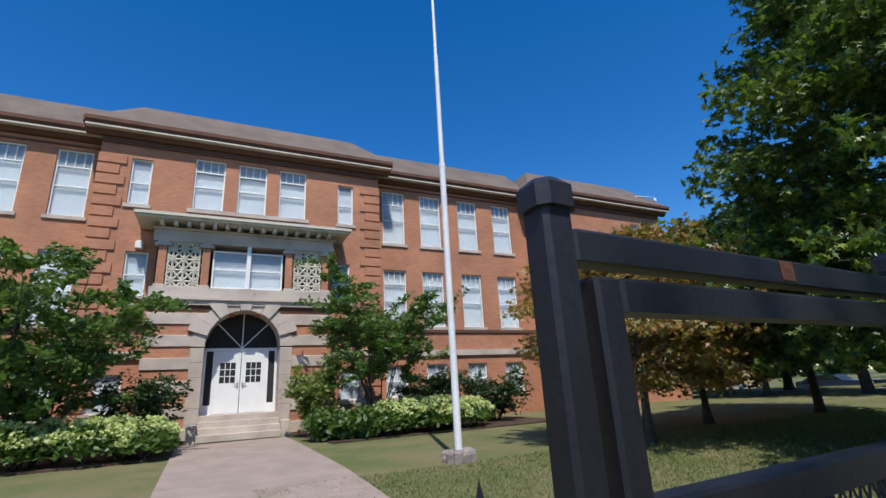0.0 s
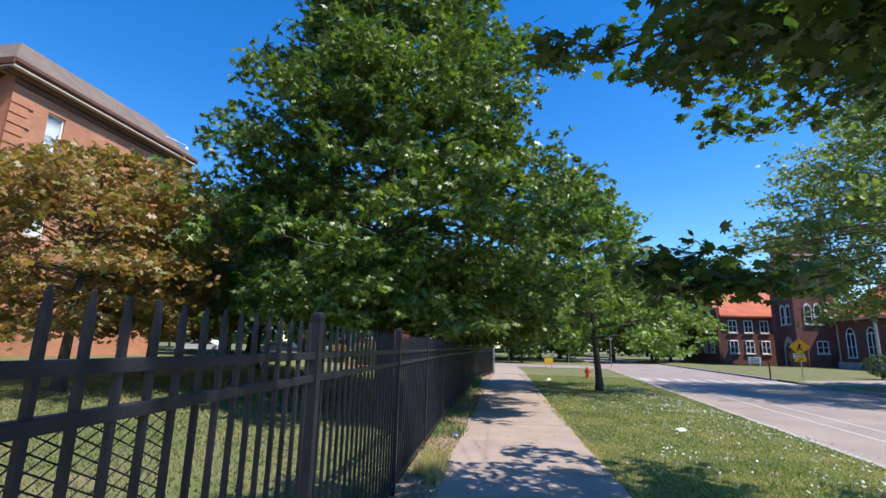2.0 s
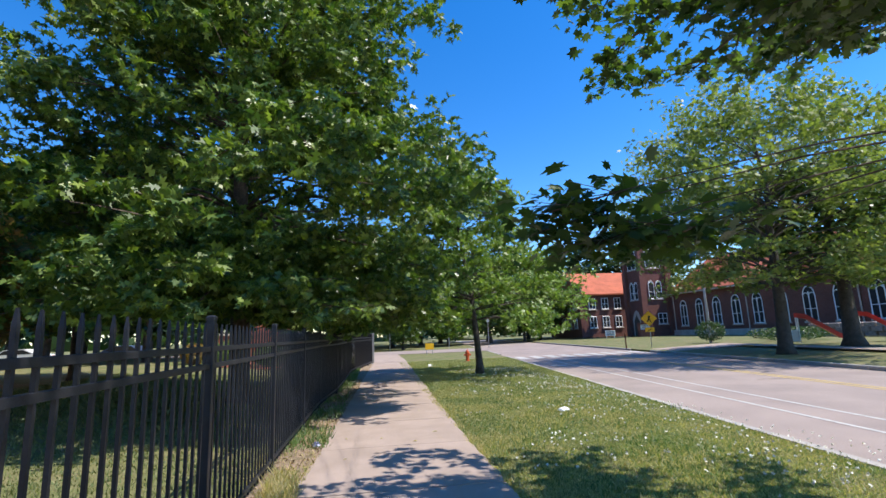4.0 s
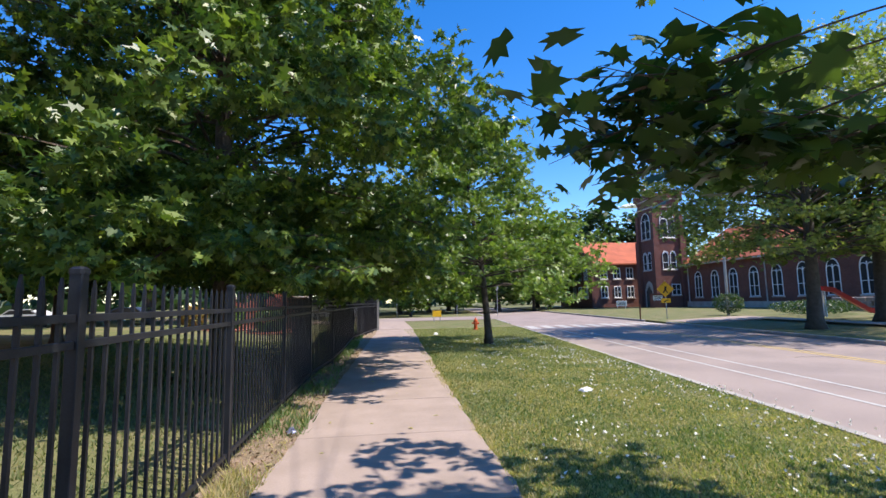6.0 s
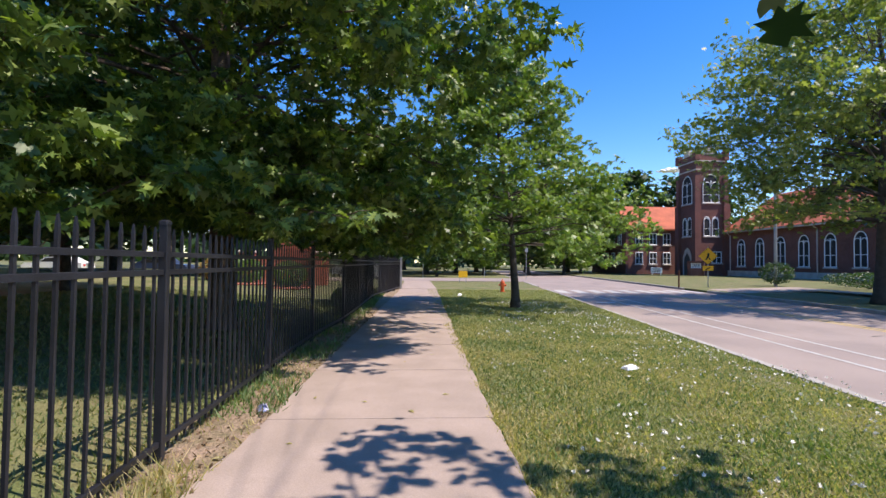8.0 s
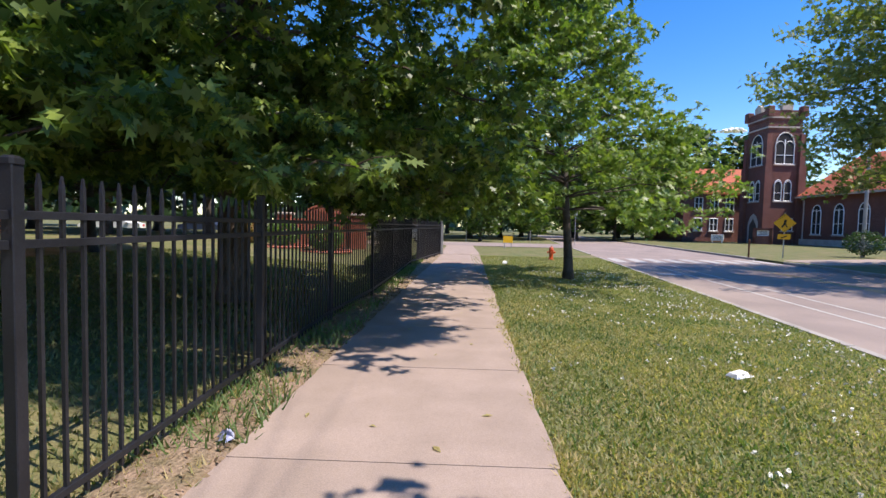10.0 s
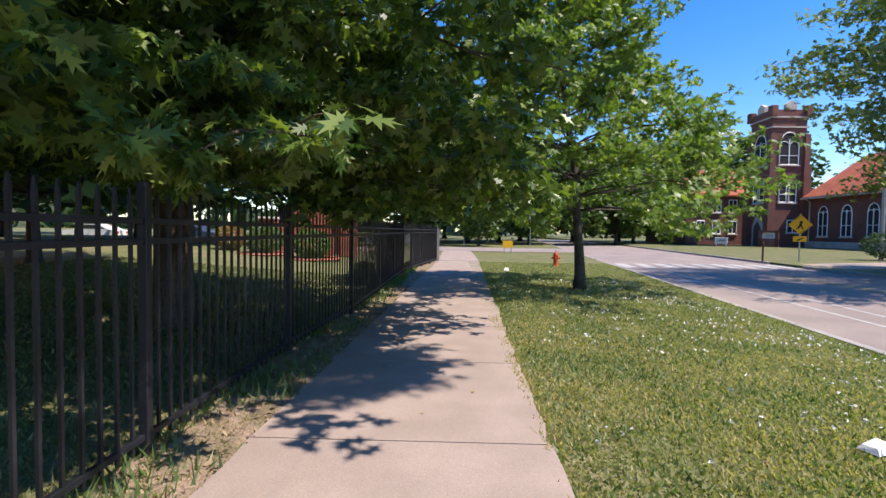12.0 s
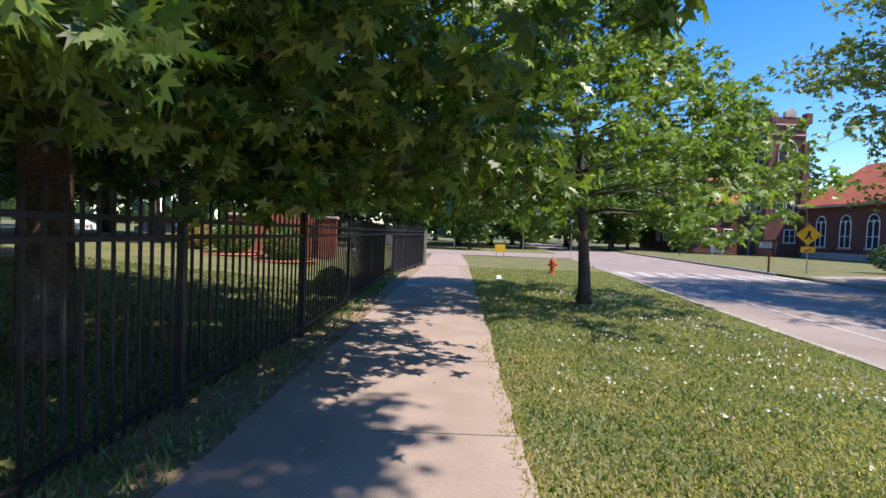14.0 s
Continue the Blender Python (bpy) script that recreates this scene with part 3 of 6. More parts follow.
def post_thing(x, y, h=1.62, w=0.0285, lab=""):
    p = part("fence_post", Shape().bevel_box(-w, w, -w, w, -0.05, h, 0.004), M_IRON, FENCE, at=(x, y, 0))
    part("cap", Shape().bevel_box(-w - 0.006, w + 0.006, -w - 0.006, w + 0.006, h - 0.012, h + 0.022, 0.012), M_IRON, p)
    return p


PICKET = picket_mesh(TOP)


def panel(x0, y0, x1, y1):
    """One fence panel from post to post."""
    ln = math.hypot(x1 - x0, y1 - y0)
    turn = math.atan2(y1 - y0, x1 - x0)
    for z in RAILS:
        s = Shape().bevel_box(0.030, ln - 0.030, -0.016, 0.016, z - 0.018, z + 0.018, 0.003)
        t = part("rail", s, M_IRON, FENCE, at=(x0, y0, 0), turn=turn)
    n = max(2, round(ln / 0.122))
    for i in range(1, n):
        part("picket", PICKET, M_IRON, t, at=(ln * i / n, 0, 0))
    return t


POSTS = [-1.885, 0.13, 2.52, 4.74, 7.17, 9.60, 12.04, 14.62, 17.06, 19.5]


def fence_x(y):
    return FX + 0.07 * min(max(y - 9.6, 0), 3.0)


for y in POSTS[1:]:
    post_thing(fence_x(y), y)
for a, b in zip(POSTS, POSTS[1:]):
    panel(fence_x(a), a, fence_x(b), b)
# the fence steps out beside the side gate and goes on
panel(fence_x(19.5), 19.5, -0.72, 20.6)
FAR_POSTS = [(-0.72 + 0.135 * (y - 20.6), y) for y in (20.6, 22.3, 24.0, 25.7)]
for x, y in FAR_POSTS[:-1]:
    post_thing(x, y)
for (xa, ya), (xb, yb) in zip(FAR_POSTS, FAR_POSTS[1:]):
    panel(xa, ya, xb, yb)
    cloth = thing("privacy_screen", "dark blue-grey woven screen tied to the iron fence", "screen", (xa - 0.03, ya, 0), math.atan2(yb - ya, xb - xa), group="screens on the far fence")
    ln = math.hypot(xb - xa, yb - ya)
    n = 14
    wave = [(0.04 + (ln - 0.08) * i / n, 0.03 + 0.012 * math.sin(i * 1.9 + ya)) for i in range(n + 1)]
    sc = Shape()
    sc.prism([(u, v, 0.12) for u, v in wave] + [(u, v + 0.004, 0.12) for u, v in reversed(wave)], (0, 0, 1.27))
    part("cloth", sc, M_SCREEN, cloth)
    for u in (0.12, ln / 2, ln - 0.12):
        part("tie", Shape().box(u - 0.006, u + 0.006, -0.024, 0.046, 1.375, 1.387), M_BLACK, cloth)
end = thing("gate_post", "pale grey square post at the end of the iron fence", "fence post", (0.0, 25.8, 0))
part("shaft", Shape().bevel_box(-0.06, 0.06, -0.06, 0.06, -0.05, 1.58, 0.01), M_STEEL, end)
part("cap", Shape().bevel_box(-0.075, 0.075, -0.075, 0.075, 1.58, 1.62, 0.012), M_STEEL, end)


def mesh_screen(y0, y1, z0, z1, x, pitch_y=0.032, pitch_z=0.066, r=0.0023):
    """Expanded-metal diamonds between y0..y1 and z0..z1."""
    s = Shape()
    k = pitch_z / pitch_y
    for sgn in (1, -1):
        c = z0 - k * (y1 - y0)
        while c < z1 + k * (y1 - y0):
            pts = []
            for yy in (0, y1 - y0):
                pts.append((yy, c + sgn * k * yy))
            (ya, za), (yb, zb) = pts
            if za > zb:
                ya, za, yb, zb = yb, zb, ya, za
            if zb > z0 and za < z1:
                f0 = max(0, (z0 - za) / (zb - za))
                f1 = min(1, (z1 - za) / (zb - za))
                p = (x, y0 + ya + (yb - ya) * f0, za + (zb - za) * f0)
                q = (x, y0 + ya + (yb - ya) * f1, za + (zb - za) * f1)
                s.tube([p, q], [r, r], 4, cap=False)
            c += pitch_z * 1.0
    return s


# the pedestrian gate: two tall posts, a beam over a leaf with a mesh lower half
GA, GB = -2.865, -1.885
gate = thing("iron_gate", "black iron pedestrian gate, closed, with beam and mesh lower half", "gate", (FX, 0, 0))
for y in (GA, GB):
    gp = part("gate_post", Shape().bevel_box(-0.022, 0.022, -0.022, 0.022, -0.05, 1.955, 0.006), M_IRON, gate, at=(0, y, 0))
    part("post_cap", Shape().bevel_box(-0.029, 0.029, -0.029, 0.029, 1.945, 1.985, 0.012), M_IRON, gp)
part("beam", Shape().bevel_box(-0.018, 0.018, GA + 0.022, GB - 0.022, 1.885, 1.925, 0.005), M_IRON, gate)
part("rust_spot", Shape().box(0.0182, 0.0195, -2.40, -2.36, 1.889, 1.921), M_RUST, gate, "small orange rust patch")
L0, L1 = GA + 0.045, GB - 0.045
E = 0.042
lf = Shape()
for q0, q1 in ((L0, L0 + E), (L1 - E, L1)):
    lf.bevel_box(-0.02, 0.02, q0, q1, 0.09, 1.868, 0.005)
for z0 in (1.826, 1.582, 0.09):
    lf.bevel_box(-0.02, 0.02, L0 + E, L1 - E, z0, z0 + E, 0.005)
leaf = part("leaf", lf, M_IRON, gate)
part("mesh_screen", mesh_screen(L0 + 0.05, L1 - 0.04, 0.13, 1.585, 0.0), M_IRON, leaf)
for i in range(1, 4):
    y = L0 + (L1 - L0) * i / 4
    part("bar", Shape().box(-0.028, -0.006, y - 0.011, y + 0.011, 0.13, 1.585), M_IRON, leaf)
for z in (0.35, 1.30):
    part("hinge", Shape().tube([(0.012, L0 - 0.018, z - 0.05), (0.012, L0 - 0.018, z + 0.05)], [0.018, 0.018], 8).box(-0.004, 0.02, L0 - 0.04, L0 + 0.01, z - 0.02, z + 0.02), M_IRON, leaf)
part("latch_box", Shape().bevel_box(-0.05, 0.04, L1 - 0.07, L1 + 0.01, 0.98, 1.12, 0.006), M_IRON, leaf)
screen = thing("mesh_panel", "black expanded-metal guard panel wired behind the fence beside the gate", "fence", (FX - 0.028, 0, 0))
part("mesh_screen", mesh_screen(-1.74, -1.02, 0.2, 1.27, 0.0, 0.075, 0.038), M_IRON, screen)
part("edge_bar", Shape().box(-0.006, 0.006, -1.02, -1.0, 0.13, 1.285), M_IRON, screen)

# fence that goes on across the walk with spear-pointed pickets
spear = Shape()
spear.box(-0.009, 0.009, -0.009, 0.009, 0.06, 1.500)
spear.tube([(0, 0, 1.495), (0, 0, 1.505), (0, 0, 1.520)], [0.010, 0.015, 0.010], 8)
b = len(spear.v)
spear.v += [(0.006, -0.008, 1.520), (0.006, 0.008, 1.520), (-0.006, 0.008, 1.520), (-0.006, -0.008, 1.520), (0.009, -0.015, 1.575), (0.009, 0.015, 1.575), (-0.009, 0.015, 1.575), (-0.009, -0.015, 1.575), (0, 0, 1.650)]
spear.f += [(b + i, b + (i + 1) % 4, b + 4 + (i + 1) % 4, b + 4 + i) for i in range(4)] + [(b + 4 + i, b + 4 + (i + 1) % 4, b + 8) for i in range(4)]
spear_me = spear.mesh("picket", M_IRON)
wide = thing("spear_fence_gate", "black iron gate across the walk with spear-pointed pickets", "gate", (FX, 0, 0))
for z in (0.15, 1.30):
    part("rail", Shape().bevel_box(-0.019, 0.019, -7.4, GA - 0.03, z - 0.02, z + 0.02, 0.004), M_IRON, wide)
y = GA - 0.121
while y > -7.4:
    part("picket", spear_me, M_IRON, wide, at=(0, y, 0.02))
    y -= 0.1
post_thing(FX, -7.45)

# ---- the school ----
school = thing("school_building", "two-storey orange brick school with stone entrance and shingle roof", "building", (-1.21, -1.24, 0.284), math.radians(-3.83))
school.scale = (1, 1, 1.033)
PX, RX = -18.5, -19.3
CY = -1.05


def wall_shape(x, y0, y1, z0, z1, holes, t=0.45):
    s = Shape()
    cuts = sorted({y0, y1, *[v for h in holes for v in h[:2]]})
    for a, b in zip(cuts, cuts[1:]):
        m = (a + b) / 2
        zz = z0
        for h in sorted([h for h in holes if h[0] < m < h[1]], key=lambda h: h[2]):
            if h[2] > zz:
                s.box(x - t, x, a, b, zz, h[2])
            zz = h[3]
        if zz < z1:
            s.box(x - t, x, a, b, zz, z1)
    return s


MESHES = {}


def sash_window(x, h, rows=(0.45, 0.75), lights=4, sill=True, owner=None):
    """A double-hung sash window with a divided top light, blinds drawn behind the glass."""
    y0, y1, z0, z1 = h
    w, g = y1 - y0, z1 - z0
    key = (round(w, 2), round(g, 2), lights, sill)
    if key not in MESHES:
        f = Shape()
        e = 0.055
        f.box(-0.16, -0.08, 0, e, 0, g).box(-0.16, -0.08, w - e, w, 0, g).box(-0.16, -0.08, e, w - e, 0, e).box(-0.16, -0.08, e, w - e, g - e, g)
        for r in rows:
            f.box(-0.155, -0.085, e, w - e, g * r - 0.022, g * r + 0.022)
        for i in range(1, lights):
            yy = w * i / lights
            f.box(-0.15, -0.09, yy - 0.013, yy + 0.013, g * rows[-1] + 0.022, g - e)
        p = Shape().quad((-0.13, e, e), (-0.13, w - e, e), (-0.13, w - e, g - e), (-0.13, e, g - e))
        d = Shape()
        drop = g * 0.03
        d.box(-0.24, -0.232, e * 0.4, w - e * 0.4, drop, g)
        s = Shape()
        s.box(-0.10, 0.07, -0.09, w + 0.09, -0.13, -0.005)
        MESHES[key] = (f.mesh("window_frame", M_WHITE), p.mesh("pane", M_PANE), d.mesh("blind", M_BLIND), s.mesh("window_sill", M_STONE))
    f, p, d, s = MESHES[key]
    win = part("window", f, None, owner or school, at=(x, y0, z0))
    gl = part("pane", p, None, win)
    gl.visible_shadow = False
    part("blind", d, None, win)
    if sill:
        part("window_sill", s, None, win)
    return win


small_up = [(CY - 4.2, CY - 3.52, 8.32, 10.08), (CY + 3.46, CY + 4.14, 8.32, 10.08)]
triple = [(CY + c - 0.54, CY + c + 0.54, 8.36, 10.42) for c in (-1.57, 0, 1.57)]
small_low = [(CY - 4.0, CY - 3.3, 5.05, 6.6), (CY + 3.3, CY + 4.0, 5.05, 6.6)]
base_win = [(CY - 4.6, CY - 3.6, 1.3, 2.5), (CY + 3.6, CY + 4.6, 1.3, 2.5)]
opening = [(CY - 2.6, CY + 2.6, 0.4, 6.9)]
part("wall", wall_shape(PX, -6.25, 4.25, 0.3, 10.95, small_up + triple + small_low + base_win + opening), M_BRICK, school)
for h in small_up + small_low:
    sash_window(PX, h, rows=(0.48,), lights=1)
for h in triple:
    sash_window(PX, h, sill=False)
for h in base_win:
    sash_window(PX, h, rows=(0.5,), lights=2)
part("sill_course", Shape().box(PX, PX + 0.08, CY - 2.25, CY + 2.25, 8.2, 8.355), M_STONE, school)

right_cols = [5.25, 7.15, 9.22, 11.25]
left_cols = [-7.15, -9.15, -11.2, -13.2]
for y0, y1, cols in ((4.25, 12.75, right_cols), (-14.5, -6.25, left_cols)):
    up = [(c - 0.55, c + 0.55, 7.92, 10.45) for c in cols]
    low = [(c - 0.55, c + 0.55, 4.2, 6.7) for c in cols]
    bas = [(c - 0.5, c + 0.5, 1.3, 2.6) for c in cols]
    part("wall", wall_shape(RX, y0, y1, 0.3, 10.95, up + low + bas), M_BRICK, school)
    for h in up + low:
        sash_window(RX, h)
    for h in bas:
        sash_window(RX, h, rows=(0.5,), lights=2)
    part("string_course", Shape().box(RX, RX + 0.07, y0, y1, 3.95, 4.08), M_BROWN, school)
    part("water_table", Shape().box(RX, RX + 0.10, y0, y1, 2.95, 3.2), M_STONE, school)
    part("frieze_moulding", Shape().box(RX, RX + 0.05, y0, y1, 10.58, 10.64), M_BROWN, school)
rp = [(14.25, 15.0, 8.32, 10.08), (19.75, 20.5, 8.32, 10.08), (14.2, 15.0, 5.0, 6.6), (19.4, 20.2, 5.0, 6.6)]
part("wall", wall_shape(PX, 12.75, 22.2, 0.3, 10.95, rp), M_BRICK, school)
for h in rp:
    sash_window(PX, h, rows=(0.48,), lights=1)
lp = [(-17.8, -17.0, 8.2, 9.95), (-17.8, -17.0, 5.0, 6.6)]
part("wall", wall_shape(PX, -25.0, -14.5, 0.3, 10.95, lp), M_BRICK, school)
for h in lp:
    sash_window(PX, h, rows=(0.48,), lights=1)
for y in (-14.5, -6.25, 4.25, 12.75):
    s = Shape()
    a, b = (y, y + 0.45) if y in (-6.25, 12.75) else (y - 0.45, y)
    s.box(RX, PX - 0.45, a, b, 0.3, 10.95)
    part("return_wall", s, M_BRICK, school)
part("end_wall", Shape().box(-34, PX - 0.45, 21.75, 22.2, 0.3, 10.95), M_BRICK, school)
part("end_wall", Shape().box(-34, PX - 0.45, -25.0, -24.55, 0.3, 10.95), M_BRICK, school)
part("back_wall", Shape().box(-34.4, -34, -25, 22.2, 0.3, 10.95), M_BRICK, school)
# flat near-black sheet stands in for the unlit rooms behind the windows
part("unlit_room_sheet", Shape().box(-19.9, -19.8, -24.5, 21.7, 0.4, 10.9), M_DARK, school)
for y0, y1 in ((-6.25, 4.25), (12.75, 22.2), (-25.0, -14.5)):
    # corbel band whose dark brown mostly holds the shade cast by the eave
    part("shaded_frieze_band", Shape().box(PX, PX + 0.03, y0, y1, 10.6, 10.95), M_BROWN, school)
    part("frieze_moulding", Shape().box(PX + 0.03, PX + 0.08, y0, y1, 10.56, 10.62), M_BROWN, school)
    part("string_course", Shape().box(PX, PX + 0.07, y0, y1, 3.95, 4.08), M_BROWN, school)
    part("water_table", Shape().box(PX, PX + 0.10, y0, y1, 2.95, 3.2), M_STONE, school)

# brick quoins: proud blocks with deep joints
for y0, s in ((-6.25, 1), (4.25, -1), (12.75, 1), (22.2, -1), (-14.5, -1)):
    z, i = 0.6, 0
    while z < 10.2:
        wd = 0.86 if i % 2 else 0.66
        a, b = sorted((y0 - s * 0.03, y0 + s * wd))
        part("quoin", Shape().bevel_box(PX, PX + 0.06, a, b, z, z + 0.33, 0.012), M_BRICK, school)
        z += 0.40
        i += 1

# roof with overhanging eaves, low hips over the pavilions
def roof_piece(y0, y1, x, hipped):
    ov = 0.5
    e = x + ov
    a, b = (y0 - ov, y1 + ov) if hipped else (y0, y1)
    r0 = Shape()
    zt, zb, run = 13.0, 11.28, 1.9
    a2, b2 = (a + run * 0.75, b - run * 0.75) if hipped else (a, b)
    r0.v = [(e, a, zb), (e, b, zb), (e - run, b2, zt), (e - run, a2, zt), (x - 9, b if not hipped else b, zb), (x - 9, a, zb), (x - 9, b2, zt), (x - 9, a2, zt)]
    r0.f = [(0, 1, 2, 3), (3, 2, 6, 7), (1, 4, 6, 2), (0, 3, 7, 5)]
    part("roof", r0, M_ROOF, school)
    part("soffit", Shape().box(x - 0.4, e - 0.02, a + 0.01, b - 0.01, 10.96, 11.02), M_CREAM, school)
    part("gutter", Shape().prism([(e - 0.04, a, 11.02), (e + 0.06, a, 11.14), (e + 0.06, a, 11.28), (e - 0.10, a, 11.29), (e - 0.10, a, 11.02)], (0, b - a, 0)), M_BROWN, school)
    part("cornice", Shape().prism([(x, a, 10.78), (x + 0.14, a, 10.80), (x + 0.26, a, 10.94), (x, a, 10.95)], (0, b - a, 0)), M_BROWN, school)
    if hipped:
        for yy, sgn in ((a, -1), (b, 1)):
            part("side_gutter", Shape().box(x - 2, e, min(yy, yy + sgn * 0.06), max(yy, yy + sgn * 0.06), 11.03, 11.28), M_BROWN, school)


roof_piece(-6.25, 4.25, PX, True)
roof_piece(12.75, 22.2, PX, True)
roof_piece(-25.0, -14.5, PX, True)
roof_piece(-14.5, -6.25, RX, False)
roof_piece(4.25, 12.75, RX, False)

# the stone entrance: steps, rusticated arch, doors, loggia and cornice
EX = PX + 0.9
y0, y1 = CY - 3.05, CY + 3.05
AR, AZ = 1.22, 3.25
FL = 1.10
z = 0.40
i = 0
while z < 4.55:
    hgt = 0.36
    stone = i % 2 == 0
    x1 = EX + (0.05 if stone else 0.0)
    zc = z + hgt / 2
    half = AR if zc < AZ else math.sqrt(max(AR ** 2 - (zc - AZ) ** 2, 0))
    half += 0.34
    for a, b in ((y0, CY - half), (CY + half, y1)):
        if z > AZ + AR + 0.3:
            a, b = (y0, CY) if a == y0 else (CY, y1)
        part("stone_band" if stone else "brick_band", Shape().bevel_box(PX - 0.1, x1, a, b, z, z + hgt, 0.015 if stone else 0.004), M_STONE if stone else M_BRICK, school)
    z += hgt
    i += 1
n = 11
for i in range(n):
    t0, t1 = math.pi * i / n + 0.006, math.pi * (i + 1) / n - 0.006
    out = AR + (0.64 if i % 2 == 1 else 0.42) + (0.10 if i == n // 2 else 0)
    pts = []
    for t in np.linspace(t0, t1, 4):
        pts.append((EX - 0.9, CY + AR * math.cos(t), AZ + AR * math.sin(t)))
    for t in np.linspace(t1, t0, 4):
        pts.append((EX - 0.9, CY + out * math.cos(t), AZ + out * math.sin(t)))
    part("voussoir", Shape().prism(pts, (1.06 if i % 2 == 1 else 0.99, 0, 0)), M_STONE, school)
for s in (-1, 1):
    zz = 0.4
    while zz < AZ - 0.1:
        a, b = sorted((CY + s * AR, CY + s * (AR + 0.42)))
        part("jamb_stone", Shape().bevel_box(EX - 0.9, EX + 0.09, a, b, zz, min(zz + 0.46, AZ), 0.012), M_STONE, school)
        zz += 0.47
dx = EX - 0.75
door = part("door_frame", Shape().box(dx - 0.06, dx + 0.06, CY - 1.22, CY - 1.14, FL, 3.25).box(dx - 0.06, dx + 0.06, CY + 1.14, CY + 1.22, FL, 3.25)
            .box(dx - 0.06, dx + 0.06, CY - 1.22, CY + 1.22, 3.17, 3.27).box(dx - 0.05, dx + 0.05, CY - 0.92, CY - 0.84, FL, 3.17).box(dx - 0.05, dx + 0.05, CY + 0.84, CY + 0.92, FL, 3.17), M_WHITE, school)
for s in (-1, 1):
    a, b = sorted((CY + s * 0.012, CY + s * 0.84))
    d = part("door", Shape().box(dx - 0.03, dx + 0.03, a, b, FL + 0.01, 2.1).box(dx - 0.03, dx + 0.03, a, b, 2.78, 3.16)
             .box(dx - 0.03, dx + 0.03, a, a + 0.16, 2.1, 2.78).box(dx - 0.03, dx + 0.03, b - 0.16, b, 2.1, 2.78), M_WHITE, school, "white panelled door with a nine-light window")
    part("pane", Shape().box(dx - 0.01, dx + 0.0, a + 0.16, b - 0.16, 2.1, 2.78), M_DARK, d)
    g = Shape()
    for k in (1, 2):
        yy = a + 0.16 + (b - a - 0.32) * k / 3
        g.box(dx, dx + 0.02, yy - 0.012, yy + 0.012, 2.1, 2.78)
        g.box(dx, dx + 0.018, a + 0.16, b - 0.16, 2.1 + 0.68 * k / 3 - 0.012, 2.1 + 0.68 * k / 3 + 0.012)
    part("glazing_bar", g, M_WHITE, d)
    yy = CY + s * 0.08
    part("door_handle", Shape().box(dx + 0.03, dx + 0.09, yy - 0.02, yy + 0.02, 1.98, 2.12).box(dx + 0.07, dx + 0.09, min(yy, yy + s * 0.12), max(yy, yy + s * 0.12), 2.04, 2.07), M_STEEL, d, "steel lever handle")
    a, b = sorted((CY + s * 0.92, CY + s * 1.14))
    part("side_light", Shape().box(dx - 0.02, dx, a, b, FL + 0.3, 3.17), M_DARK, school)
    part("side_panel", Shape().box(dx - 0.02, dx + 0.02, a, b, FL, FL + 0.3), M_WHITE, school)
pts = [(dx - 0.02, CY + 1.2 * math.cos(t), 3.27 + 1.2 * math.sin(t)) for t in np.linspace(0, math.pi, 14)]
part("fanlight", Shape().prism(pts, (0.02, 0, 0)), M_DARK, school)
for t in (0.25, 0.5, 0.75):
    ang = math.pi * t
    part("fanlight_bar", Shape().tube([(dx + 0.02, CY, 3.27), (dx + 0.02, CY + 1.2 * math.cos(ang), 3.27 + 1.2 * math.sin(ang))], [0.022, 0.022], 6), M_WHITE, school)
for i in range(4):
    part("step", Shape().bevel_box(PX - 0.3, EX + 0.35 + (3 - i) * 0.33, CY - 1.22 - 0.0, CY + 1.22, 0.38, 0.40 + 0.175 * (i + 1), 0.012), M_STONE, school)
for s in (-1, 1):
    a, b = sorted((CY + s * 1.22, CY + s * 1.5))
    part("step_cheek", Shape().bevel_box(EX + 0.10, EX + 1.25, a, b, 0.36, 0.86, 0.02), M_STONE, school)
# loggia floor, window wall, pilasters, screens
part("belt_course", Shape().box(PX, EX + 0.14, y0 - 0.06, y1 + 0.06, 4.62, 4.78).box(PX, EX + 0.22, y0 - 0.12, y1 + 0.12, 4.78, 4.86).box(PX, EX + 0.12, y0, y1, 4.86, 5.2), M_STONE, school)
# brown strip below the belt: its cast shadow put into colour
part("belt_shadow_course", Shape().box(PX, EX + 0.02, y0, y1, 4.50, 4.62), M_BROWN, school)
sash = (CY - 1.2, CY - 0.02, 5.24, 6.58), (CY + 0.02, CY + 1.2, 5.24, 6.58)
for h in sash:
    sash_window(EX, h, rows=(0.5,), lights=1, sill=False)
part("mullion", Shape().bevel_box(EX - 0.1, EX + 0.03, CY - 0.07, CY + 0.07, 5.22, 6.78, 0.01), M_WHITE, school)
# shade inside the loggia is put into this near-black back sheet
part("loggia_shade_sheet", Shape().box(PX + 0.0, PX + 0.06, y0, y1, 5.2, 6.95), M_DARK, school)
